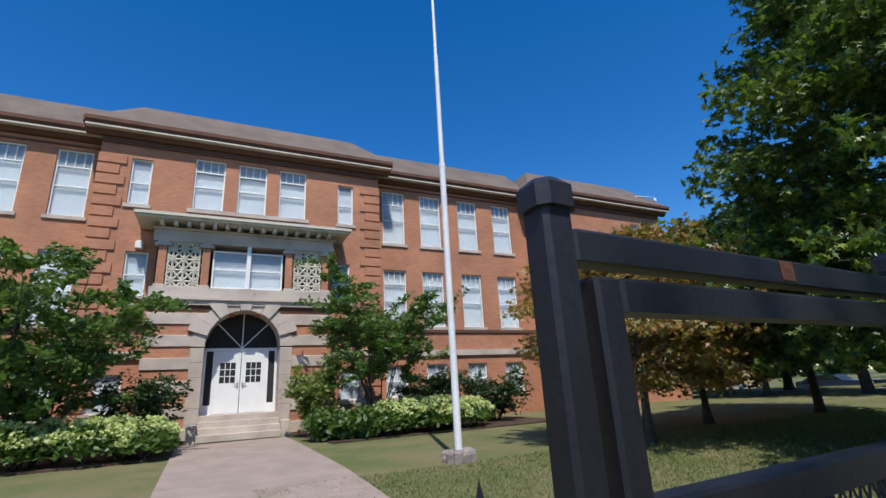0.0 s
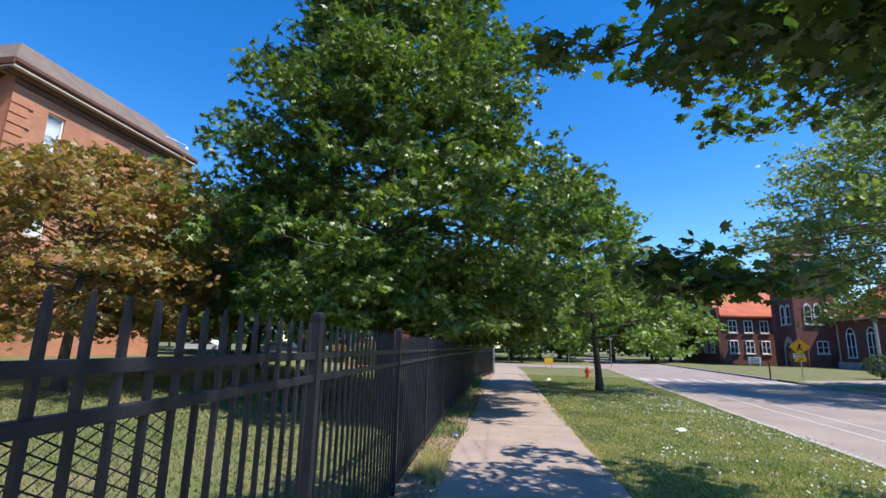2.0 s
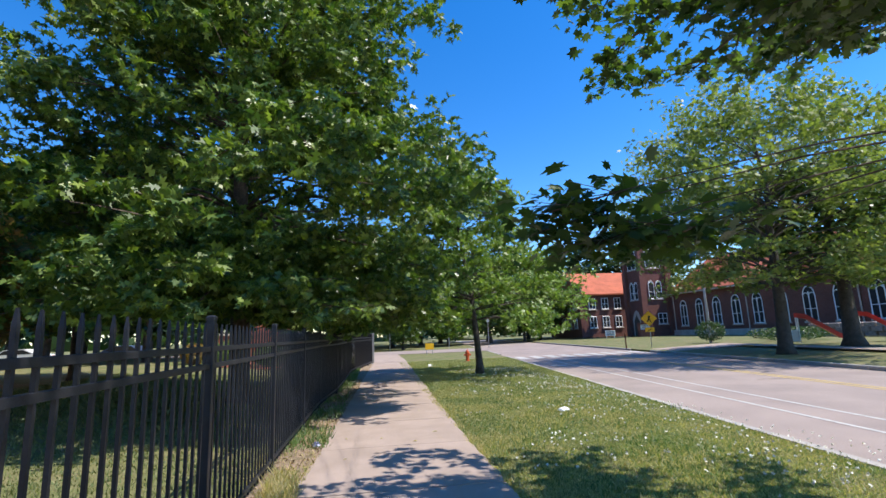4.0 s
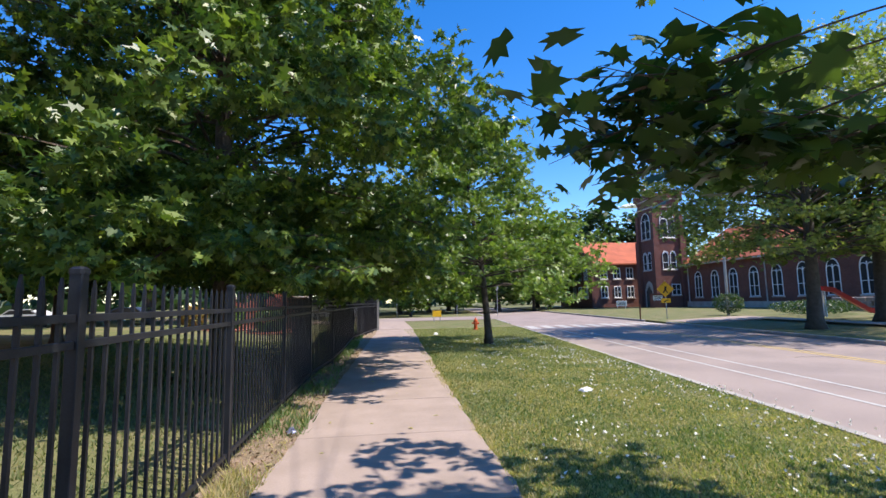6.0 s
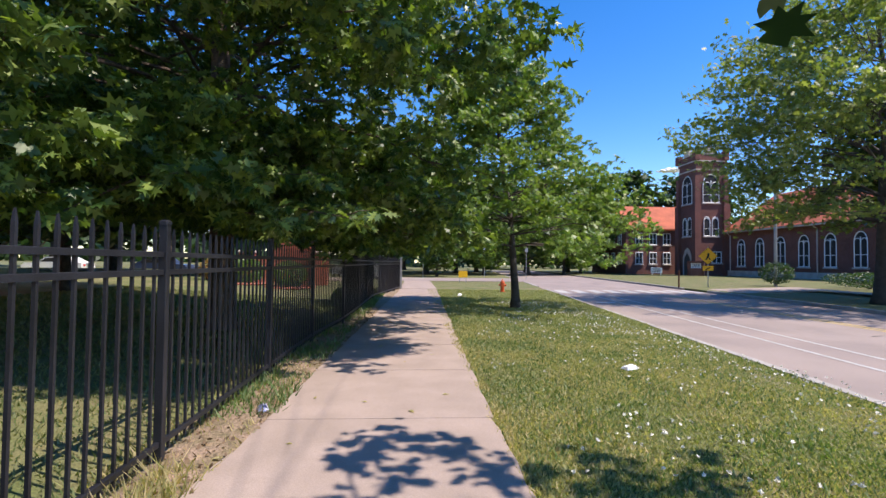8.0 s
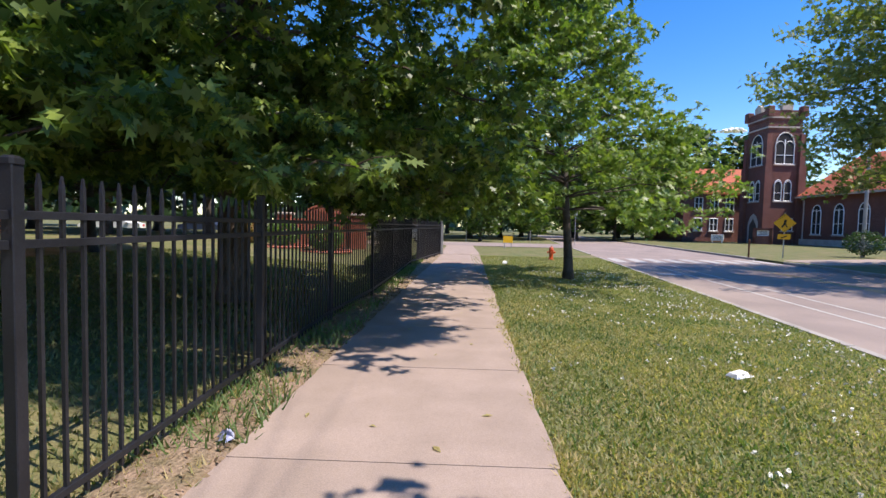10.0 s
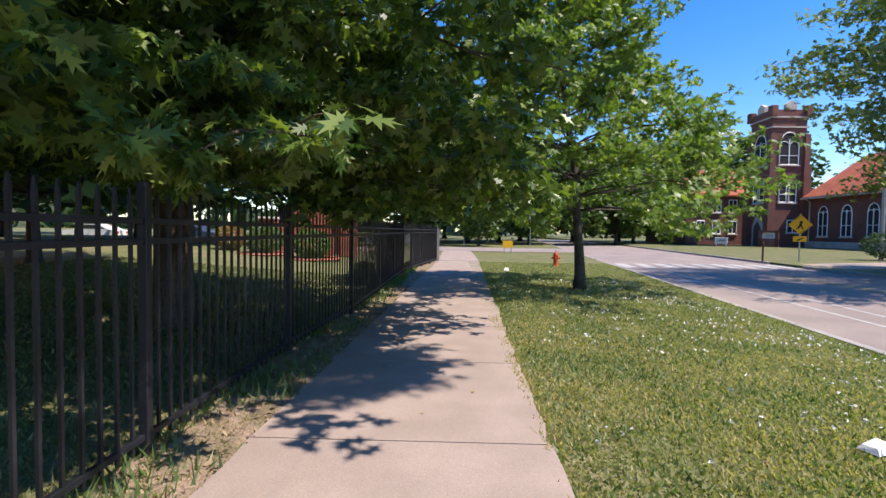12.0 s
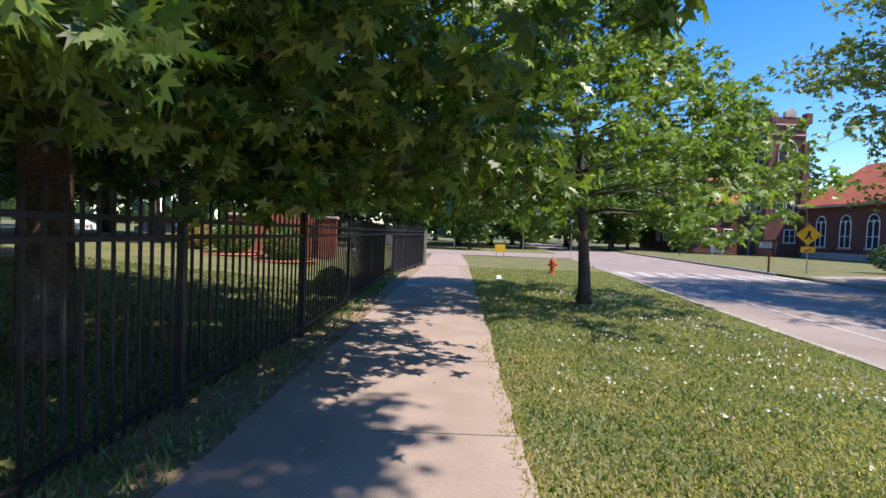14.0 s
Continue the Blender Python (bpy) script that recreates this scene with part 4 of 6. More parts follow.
for s in (-1, 1):
    for off in (1.42, 2.78):
        yy = CY + s * off
        col = part("pilaster", Shape().bevel_box(EX - 0.16, EX + 0.04, yy - 0.13, yy + 0.13, 5.3, 6.62, 0.02), M_BRICK, school)
        part("capital", Shape().bevel_box(EX - 0.2, EX + 0.09, yy - 0.19, yy + 0.19, 6.62, 6.78, 0.03).tube([(EX - 0.1, yy - 0.19, 6.66), (EX + 0.12, yy - 0.19, 6.66)], [0.06, 0.06], 8)
             .tube([(EX - 0.1, yy + 0.19, 6.66), (EX + 0.12, yy + 0.19, 6.66)], [0.06, 0.06], 8), M_STONE, col, "carved stone scroll capital")
        part("plinth", Shape().bevel_box(EX - 0.2, EX + 0.08, yy - 0.17, yy + 0.17, 5.2, 5.3, 0.01), M_STONE, col)
    g = Shape()
    a, b = sorted((CY + s * 1.6, CY + s * 2.62))
    g.box(EX - 0.08, EX - 0.02, a, a + 0.05, 5.22, 6.78).box(EX - 0.08, EX - 0.02, b - 0.05, b, 5.22, 6.78)
    for zz in (5.22, 6.73):
        g.box(EX - 0.08, EX - 0.02, a, b, zz, zz + 0.05)
    nyy, nzz = 3, 4
    cw, ch = (b - a) / nyy, 1.51 / nzz
    for iy in range(nyy):
        for iz in range(nzz):
            cy, cz = a + cw * (iy + 0.5), 5.245 + ch * (iz + 0.5)
            for ty, tz in ((1, 1), (1, -1), (1, 0), (0, 1)):
                ry = cw * 0.5 * (1 if ty else 0)
                rz = ch * 0.5 * tz
                g.tube([(EX - 0.05, cy - ry, cz - rz), (EX - 0.05, cy + ry, cz + rz)], [0.04, 0.04], 4, cap=False)
            ring = [(EX - 0.05, cy + cw * 0.27 * math.cos(t), cz + ch * 0.27 * math.sin(t)) for t in np.linspace(0, 2 * math.pi, 9)]
            g.tube(ring, [0.034] * 9, 4, cap=False)
    part("lattice_screen", g, M_CREAM, school, "cream pierced lattice screen")
part("entablature", Shape().box(PX, EX + 0.06, y0 - 0.04, y1 + 0.04, 6.78, 7.18).box(PX, EX + 0.12, y0 - 0.1, y1 + 0.1, 7.18, 7.26), M_STONE, school)
for i in range(15):
    yy = y0 + (y1 - y0) * (i + 0.5) / 15
    part("bracket", Shape().bevel_box(EX + 0.1, EX + 0.48, yy - 0.06, yy + 0.06, 7.26, 7.42, 0.02), M_CREAM, school)
part("portico_cornice", Shape().box(PX, EX + 0.60, y0 - 0.55, y1 + 0.55, 7.42, 7.50).box(PX, EX + 0.68, y0 - 0.62, y1 + 0.62, 7.50, 7.60), M_CREAM, school)
pr = Shape()
pr.v = [(EX + 0.66, y0 - 0.6, 7.60), (EX + 0.66, y1 + 0.6, 7.60), (PX, y1 - 0.4, 8.02), (PX, y0 + 0.4, 8.02), (PX, y0 - 0.6, 7.60), (PX, y1 + 0.6, 7.60)]
pr.f = [(0, 1, 2, 3), (0, 3, 4), (1, 5, 2)]
part("portico_roof", pr, M_ROOF, school)
part("wall_lamp", Shape().bevel_box(PX, PX + 0.25, CY - 3.72, CY - 3.48, 6.68, 6.95, 0.05), M_WHITE, school)

# security camera on a roof arm
cam_arm = thing("security_camera", "white security camera on a bent steel roof arm", "camera", (-18.6, 21.0, 11.9))
part("arm", Shape().tube([(0, 0, -0.2), (0, 0, 0.78), (0.02, 0.06, 0.86), (0.15, 1.5, 0.98), (0.16, 1.62, 0.9)], [0.03, 0.03, 0.03, 0.025, 0.02], 8), M_WHITE, cam_arm)
part("dome", Shape().tube([(0.16, 1.62, 0.92), (0.16, 1.62, 0.84), (0.16, 1.62, 0.72), (0.16, 1.62, 0.64)], [0.05, 0.1, 0.1, 0.03], 10), M_WHITE, cam_arm)

# flagpole
PY, PXX = 1.74, -9.22
pole = thing("flagpole", "tall white tapered metal flagpole in a stone base", "flagpole", (PXX, PY, ground_z(PXX, PY)))
part("shaft", Shape().tube([(0, 0, -0.1), (0, 0, 6.2), (0, 0, 6.22), (0, 0, 9.2), (0, 0, 9.22), (0, 0, 13.0)], [0.075, 0.066, 0.055, 0.05, 0.04, 0.03], 20), M_POLE, pole)
part("collar", Shape().tube([(0, 0, 6.15), (0, 0, 6.27)], [0.074, 0.07], 12), M_POLE, pole)
part("ball", Shape().tube([(0, 0, 13.0), (0, 0, 13.04), (0, 0, 13.1), (0, 0, 13.16), (0, 0, 13.2)], [0.02, 0.06, 0.075, 0.06, 0.01], 12), M_STEEL, pole)
rr = random.Random(3)
for i in range(11):
    a = i * 6.283 / 11
    r = 0.20 + 0.06 * rr.random()
    hh = rr.uniform(0.08, 0.2)
    s = Shape().bevel_box(-0.13, 0.13, -0.09, 0.09, -0.06, hh, 0.04)
    part("base_stone", s, M_ROCK, pole, at=(math.cos(a) * r, math.sin(a) * r, 0), turn=a + rr.uniform(-0.4, 0.4))

# ---- trees ----
def oak_profile(f):
    return (0.85 + 0.15 * min(1, f / 0.15)) * (1 - max(0, (f - 0.12) / 0.88) ** 1.2 * 0.93)


OAK_LOW = [(-0.7, 8.5, 2.0), (0.1, 8.9, 2.1), (0.7, 9.6, 1.85), (1.5, 10.1, 1.95), (2.0, 10.9, 1.9), (1.7, 11.9, 1.8), (0.8, 12.8, 1.8), (-0.3, 9.8, 1.7), (0.5, 10.5, 1.65),
           (-1.2, 7.7, 1.75), (-1.6, 7.2, 2.3), (-2.2, 6.4, 2.4), (-3.1, 6.1, 2.0), (-3.9, 6.3, 2.3), (-2.6, 7.2, 2.0), (-4.6, 6.8, 2.0), (-5.6, 7.4, 2.2), (-1.9, 8.4, 1.8), (-3.4, 7.8, 2.1),
           (-0.9, 9.3, 2.6), (0.9, 10.9, 2.5), (-0.4, 11.8, 2.0), (-1.2, 13.2, 2.2), (0.2, 13.6, 2.2), (-6.9, 8.6, 2.2), (-6.6, 10.4, 2.2), (-6.2, 12.4, 2.3), (-1.0, 8.2, 3.1), (0.4, 9.4, 3.2), (1.6, 11.0, 3.1),
           (-0.2, 7.9, 2.9), (-2.4, 7.0, 3.2), (-4.0, 7.0, 3.3), (-1.7, 6.6, 3.0),
           (-3.1, 5.5, 2.2), (-2.3, 5.6, 2.45), (-3.9, 5.6, 2.5), (-1.5, 6.2, 2.2), (-1.2, 7.4, 5.5), (-2.2, 7.6, 6.6), (-0.8, 7.8, 6.8), (-3.2, 7.6, 7.6), (0.3, 7.6, 5.2), 
           (-0.2, 6.4, 4.6),
           (-0.1, 6.9, 1.87), (-0.3, 7.5, 1.95), (-0.9, 6.9, 1.80), (-0.8, 7.6, 2.5), (0.2, 8.4, 2.5), (1.9, 10.6, 2.2), (1.1, 9.9, 2.3), (0.9, 8.9, 2.4), (1.4, 9.4, 2.15), (-0.3, 8.0, 2.9), (0.5, 9.6, 2.9)]
grow("oak_tree", (-3.0, 10.65, 0), 5, 17.5, 5.15, 0.235, 2.3, LEAF_OAK, None, 0.145, 145000, M_LEAF, M_BARK,
     "large dark green pin oak with low branches over the fence", profile=oak_profile, tiers=27, rise=(-0.24, 0.8), forks=8, thick=1.0, skew=0.11, low=1.1, flat=0.28, droop=OAK_LOW, bunch=5, twigs=8,
     prune=lambda q: q[0] > 1.9 and q[1] < -2.4 and q[2] < 3.0)
grow("oak_tree", (3.84, 16.2, 0), 8, 8.7, 4.1, 0.13, 1.75, LEAF_OAK, None, 0.125, 44000, M_LEAF2, M_BARK2,
     "young light green pin oak on the grass verge", profile=lambda f: (0.8 + 0.2 * min(1, f / 0.15)) * (1 - 0.96 * max(0, (f - 0.1) / 0.9) ** 0.95), tiers=20, rise=(-0.2, 0.9), forks=7, thick=0.8, flat=0.28, bunch=4, twigs=7)


# street maple whose trunk stands beside the walker and whose branches hang over the pavement, plus unseen high boughs
# added for shade
def maple_overhead():
    rng = np.random.default_rng(21)
    at = (4.0, -0.6, 0)
    t = thing("maple_tree", "broad maple with low leafy boughs over the pavement", "tree", at)
    sh = Shape()
    sh.tube([(0, 0, -0.1), (0, 0, 0.4), (0.03, 0.02, 1.6), (0.0, 0.06, 3.0), (-0.05, 0.1, 5.0), (0, 0.2, 8.0), (0.1, 0.2, 10.5)], [0.34, 0.25, 0.22, 0.2, 0.15, 0.09, 0.02], 12)
    part("trunk", sh, M_BARK, t, smooth=True)
    limbs = Shape()
    tips, wts = [], []
    ends = [((-2.75, 2.6, 2.14), 2.3, 0.03), ((-2.4, 2.6, 2.03), 2.3, 0.03), ((-2.1, 2.5, 2.0), 2.3, 0.03), ((-1.7, 2.45, 2.05), 2.3, 0.03), ((-2.8, 2.3, 2.2), 2.3, 0.02),
            ((-1.2, 4.3, 4.6), 3.2, 0.08), ((-0.2, 4.2, 4.4), 3.1, 0.08), ((0.9, 4.1, 4.6), 3.3, 0.08), ((-3.2, 2.2, 4.15), 3.0, 0.08), ((-2.3, 3.0, 4.5), 3.2, 0.08), ((-1.2, 2.4, 5.6), 3.8, 0.1),
            ((-3.3, 0.9, 4.9), 3.3, 0.1), ((-3.0, -0.8, 4.2), 2.9, 0.1), ((0.6, 3.3, 4.3), 3.1, 0.1), ((2.5, 2.6, 4.4), 3.0, 0.1), ((3.5, 0.4, 4.6), 3.2, 0.1), ((2.8, -2.4, 4.4), 3.0, 0.1),
            ((0.2, -3.6, 4.6), 3.1, 0.1), ((-2.4, -2.6, 5.0), 3.4, 0.1), ((-2.0, 1.2, 7.2), 5.0, 0.1), ((1.4, 2.2, 7.6), 5.2, 0.1), ((2.2, -1.0, 7.4), 5.0, 0.1), ((-1.4, -1.9, 7.6), 5.1, 0.1), ((0.2, 0.8, 9.8), 6.8, 0.05),
            # unseen high boughs, added only to cast shade on lawn and pavement
            ((-1.0, 5.6, 9.0), 5.4, 0.05), ((-1.7, 5.55, 9.2), 5.6, 0.05), ((0.4, 7.8, 9.6), 5.9, 0.05), ((1.2, 8.3, 10.0), 6.4, 0.05), ((2.0, 7.6, 10.4), 6.6, 0.05),
            # two more unseen boughs, added to throw dappled shade onto the gate
            ((-0.4, -3.6, 9.8), 6.4, 0.05), ((0.3, -4.2, 9.0), 6.0, 0.05),
            ((-2.6, 1.4, 3.7), 2.8, 0.06), ((-2.2, 0.4, 3.6), 2.7, 0.06)]
    for e, z, sag in ends:
        pts = bend((0, 0.05, z), e, sag, rng, 6, 0.06)
        k = 0.16 if z < 2.35 else 0.13 if e[1] > 5.5 else 1.0
        limbs.tube(pts, [0.075 * k, 0.06 * k, 0.045 * k, 0.033 * k, 0.02 * k, 0.006], 6, cap=False)
        ln = np.linalg.norm(pts[-1] - pts[0])
        for s in range(15):
            w = rng.uniform(0.84 if z < 2.35 or e[1] > 5.5 else 0.35, 1.0)
            q = np.array([np.interp(w, np.linspace(0, 1, 6), pts[:, c]) for c in range(3)])
            a = math.atan2(e[1], e[0]) + rng.choice((-1, 1)) * rng.uniform(0.3, 1.1)
            tl = rng.uniform(0.35, 0.9) if z > 2.35 else rng.uniform(0.2, 0.5)
            d = np.array([math.cos(a) * tl, math.sin(a) * tl, rng.normal(-0.02, 0.12) * tl])
            limbs.tube([q, q + d * 0.5, q + d], [0.012, 0.008, 0.003] if z > 2.35 else [0.003, 0.0025, 0.0015], 4, cap=False)
            tips.append(np.concatenate([q, d]))
            wts.append(tl * (1.5 if e[1] > 5.5 else 1 if z > 2.35 else 0.3))
    part("branchwork", limbs, M_BARK, t)
    tips, wts = np.array(tips), np.array(wts)
    n = 19500
    pick = rng.choice(len(tips), n, p=wts / wts.sum())
    c = tips[pick, :3] + tips[pick, 3:] * rng.uniform(0.1, 1.1, n)[:, None] + rng.normal(0, 1, (n, 3)) * (0.12, 0.12, 0.06)
    c = c[(c[:, 2] > 2.75) | ((c[:, 1] < 3.1) & (c[:, 2] > 1.87))]
    part("crown", leaves_mesh("crown", c, 0.112, LEAF_MAPLE, M_LEAF3, rng, flat=0.62), M_LEAF3, t)


maple_overhead()

# two bronze-leaved maples on the lawn
for at, sd, hh, rad in (((-8.4, 6.2), 31, 4.7, 2.5), ((-9.6, 10.2), 32, 3.7, 2.3)):
    grow("maple_tree", (*at, ground_z(*at) - 0.02), sd, hh, rad, 0.11, 1.35, LEAF_OAK, None, 0.135, 16000, M_LEAF4, M_BARK2,
         "small ornamental maple with bronze and olive leaves", tiers=14, rise=(-0.25, 0.6), forks=7, thick=0.8, flat=0.4, group="bronze maples on the lawn")
# broad maple across the street
grow("maple_tree", (18.5, 18.4, 0.05), 41, 12.0, 6.8, 0.3, 2.7, LEAF_OAK, None, 0.20, 30000, M_LEAF7, M_BARK2,
     "broad green maple on the lawn across the street", tiers=16, rise=(0.0, 0.7), forks=7, thick=1.3, lean=(0.4, -0.2), flat=0.3)
grow("maple_tree", (24.5, 20.5, 0.15), 42, 9.5, 4.6, 0.42, 3.0, LEAF_CLUMP, None, 0.32, 7000, M_LEAF3, M_BARK2,
     "shaded maple beside the church playground", tiers=13, rise=(0.0, 0.7), forks=6, thick=1.4)

# farther trees: three kinds, copied
far_a = grow("shade_tree", (-12.0, 27.0, 0.3), 51, 12.5, 4.8, 0.26, 2.4, LEAF_FAR, None, 0.46, 4500, M_LEAF5, M_BARK2, "dense dark green shade tree beyond the lawn", tiers=14, forks=6, thick=1.8, group="trees beyond the lawn", rise=(-0.1, 0.8))
far_b = grow("shade_tree", (2.2, 58.0, 0.1), 52, 13.0, 5.6, 0.3, 2.0, LEAF_FAR, None, 0.55, 4000, M_LEAF5, M_BARK2, "dark green street tree far along the street", tiers=12, forks=6, thick=2.0, group="trees far along the street", rise=(-0.05, 0.8))
far_c = grow("shade_tree", (15.5, 62.0, 0.1), 53, 9.5, 4.6, 0.24, 1.8, LEAF_FAR, None, 0.52, 3600, M_LEAF3, M_BARK2, "green street tree far along the street", tiers=11, forks=6, thick=1.8, group="trees far along the street", rise=(-0.05, 0.8))
SPOTS_A = [(-9.0, 15.2, 0.55, 0.7), (-6.5, 35.5, 0.85, 1.0), (-18.5, 33.0, 1.05, 2.2), (-25.0, 31.0, 1.0, 4.0), (-9.5, 46.0, 1.1, 5.0), (-16.0, 50.0, 1.15, 0.4), (-30.0, 44.0, 1.2, 1.5), (-15.5, 24.6, 0.62, 3.3), (-40.0, 38.0, 1.1, 2.9)]
for x, y, s, a in SPOTS_A:
    copy_thing(far_a, Matrix.Translation((x, y, ground_z(x, y) - 0.02)) @ Matrix.Rotation(a, 4, "Z") @ Matrix.Scale(s, 4))
SPOTS_B = [(-3.5, 50.0, 0.9, 2.0), (6.5, 66.0, 1.0, 1.0), (-4.0, 70.0, 1.2, 3.0), (10.5, 75.0, 1.1, 4.1), (-1.0, 90.0, 1.3, 0.3), (20.0, 82.0, 1.15, 5.2), (-14.0, 72.0, 1.3, 2.6), (28.0, 84.0, 1.2, 0.9), (39.0, 86.0, 1.35, 3.8), (50.0, 80.0, 1.3, 1.9)]
for x, y, s, a in SPOTS_B:
    copy_thing(far_b, Matrix.Translation((x, y, 0)) @ Matrix.Rotation(a, 4, "Z") @ Matrix.Scale(s, 4))
SPOTS_C = [(9.0, 57.0, 0.8, 1.0), (21.5, 66.0, 0.9, 2.0), (26.0, 72.0, 1.0, 3.0), (3.0, 48.5, 0.55, 0.2)]
for x, y, s, a in SPOTS_C:
    copy_thing(far_c, Matrix.Translation((x, y, 0)) @ Matrix.Rotation(a, 4, "Z") @ Matrix.Scale(s, 4))

# ---- planting before the school ----
def shrub(name, at, seed, height, radius, count, size, mat, label, stems=7, low=0.25, outline=LEAF_OVAL, wide=1.0):
    rng = np.random.default_rng(seed)
    t = thing(name, label, "shrub", at)
    tips, st = [], Shape()
    for i in range(stems):
        a = i * 6.283 / stems + rng.normal(0, 0.3)
        r = radius * rng.uniform(0.35, 0.95)
        e = (math.cos(a) * r, math.sin(a) * r * wide, height * rng.uniform(0.62, 0.95))
        pts = bend((math.cos(a) * 0.12, math.sin(a) * 0.12, -0.05), e, 0.03, rng, 6, 0.08)
        st.tube(pts, [0.03, 0.026, 0.02, 0.015, 0.01, 0.004], 5, cap=False)
        for k in range(16):
            w = rng.uniform(low, 1.0)
            q = np.array([np.interp(w, np.linspace(0, 1, 6), pts[:, c]) for c in range(3)])
            ta = rng.uniform(0, 6.28)
            tl = rng.uniform(0.25, 0.6) * radius
            d = np.array([math.cos(ta) * tl, math.sin(ta) * tl * wide, rng.normal(0.12, 0.2) * tl])
            st.tube([q, q + d], [0.008, 0.003], 3, cap=False)
            tips.append(np.concatenate([q, d]))
    part("stem_cluster", st, M_BARK2, t)
    tips = np.array(tips)
    pick = rng.integers(0, len(tips), count)
    c = tips[pick, :3] + tips[pick, 3:] * rng.uniform(0.1, 1.1, count)[:, None] + rng.normal(0, 0.07, (count, 3))
    c[:, 2] = np.maximum(c[:, 2], 0.05)
    part("foliage", leaves_mesh("foliage", c, size, outline, mat, rng, flat=0.45), mat, t)
    return t


G = 0.65
shrub("viburnum_shrub", (-15.30, -5.9, G), 61, 5.9, 2.8, 17000, 0.15, M_LEAF6, "tall loose green shrub with pale new leaves beside the entrance", stems=9)
shrub("viburnum_shrub", (-15.60, -8.8, G), 62, 4.8, 2.2, 9500, 0.15, M_LEAF6, "tall loose green shrub before the brick wall", stems=8)
shrub("viburnum_shrub", (-16.00, 2.7, G), 63, 5.9, 2.4, 14000, 0.15, M_LEAF6, "tall airy green shrub before the brick wall", stems=9, low=0.4)
shrub("rose_shrub", (-16.30, 0.75, G), 64, 2.5, 0.8, 2600, 0.15, M_LEAF7, "upright pale-leaved shrub beside the steps", stems=6)
shrub("green_shrub", (-16.50, 4.9, G), 65, 2.2, 1.6, 3500, 0.14, M_LEAF5, "dark green shrub in the planting bed", stems=8)
shrub("green_shrub", (-16.10, 7.4, G), 66, 2.0, 1.6, 3500, 0.14, M_LEAF5, "dark green shrub in the planting bed", stems=8)
shrub("green_shrub", (-16.70, -3.9, G), 67, 2.2, 1.2, 3000, 0.14, M_LEAF5, "dark green shrub beside the steps", stems=8)
shrub("fern_clump", (-14.70, 0.75, G), 68, 0.75, 0.75, 1300, 0.18, M_LEAF6, "low feathery green clump beside the walk", stems=8, low=0.1)
shrub("fern_clump", (-14.30, 1.6, G), 69, 0.8, 0.7, 1300, 0.18, M_LEAF6, "low feathery green clump beside the walk", stems=8, low=0.1)


def hydrangea(at, seed):
    rng = np.random.default_rng(seed)
    t = thing("hydrangea_bush", "green hydrangea bush covered in lime-white flower heads", "shrub", at, group="hydrangeas in the bed")
    n = 750
    a, r = rng.uniform(0, 6.28, n), np.sqrt(rng.uniform(0, 1, n)) * 0.68
    c = np.stack([np.cos(a) * r, np.sin(a) * r, 0.12 + rng.uniform(0.2, 1, n) * 0.72 * np.sqrt(1 - (r / 0.75) ** 2)], 1)
    part("foliage", leaves_mesh("foliage", c, 0.16, LEAF_OVAL, M_LEAF6, rng, flat=0.5), M_LEAF6, t)
    st = Shape()
    for i in range(8):
        b = i * 0.785
        st.tube([(0, 0, -0.05), (math.cos(b) * 0.3, math.sin(b) * 0.3, 0.4), (math.cos(b) * 0.5, math.sin(b) * 0.5, 0.68)], [0.012, 0.01, 0.006], 4, cap=False)
    part("stem_cluster", st, M_BARK2, t)
    pts = []
    for i in range(34):
        b, q = rng.uniform(0, 6.28), math.sqrt(rng.uniform(0, 1)) * 0.72
        o = np.array([math.cos(b) * q, math.sin(b) * q, 0.20 + 0.72 * math.sqrt(max(0.05, 1 - (q / 0.76) ** 2))])
        v = rng.normal(0, 1, (26, 3))
        v /= np.linalg.norm(v, axis=1)[:, None]
        v[:, 2] *= 0.75
        pts.append(o + v * 0.105)
    part("blossom", leaves_mesh("blossom", np.concatenate(pts), 0.085, LEAF_OVAL, M_BLOOM, rng, flat=0.1), M_BLOOM, t)
    return t


hyd = hydrangea((-14.80, -4.1, G), 71)
for x, y, s in ((-14.30, -3.6, 0.95), (-14.40, -4.7, 1.0), (-14.90, -5.3, 1.05), (-14.50, -6.0, 1.0), (-15.10, -6.6, 1.1), (-14.60, -7.3, 1.0), (-15.30, -3.5, 0.9), (-15.10, -8.1, 1.0),
                (-14.30, 2.4, 0.95), (-14.60, 3.1, 1.0), (-14.20, 3.8, 1.0), (-14.70, 4.4, 1.05), (-14.40, 5.1, 0.95), (-15.10, 2.6, 1.0), (-15.30, 3.6, 1.1), (-15.20, 4.9, 1.0), (-14.90, 5.7, 0.95)):
    copy_thing(hyd, Matrix.Translation((x, y, G)) @ Matrix.Rotation(x * 7 + y * 3, 4, "Z") @ Matrix.Scale(s, 4))
for y0, y1, x0, x1 in ((-10.5, -2.75, -19.6, -14.0), (0.35, 9.0, -19.2, -13.8)):
    s = Shape()
    s.prism([(x0, y0, G - 0.05), (x1, y0 + 0.3, ground_z(x1, 0) - 0.05), (x1, y1 - 0.3, ground_z(x1, 0) - 0.05), (x0, y1, G - 0.05)], (0, 0, 0.075))
    solid("ground_bed", s, M_MULCH, "dark mulched planting bed before the school", "ground", kind="structure")

# ---- the church across the street ----
church = thing("church_building", "dark red brick church with square tower and orange tile roofs", "building", (0, 0, 0.15))
TX0, TX1, TY0, TY1 = 36.1, 39.9, 58.8, 62.6
WIN = {}


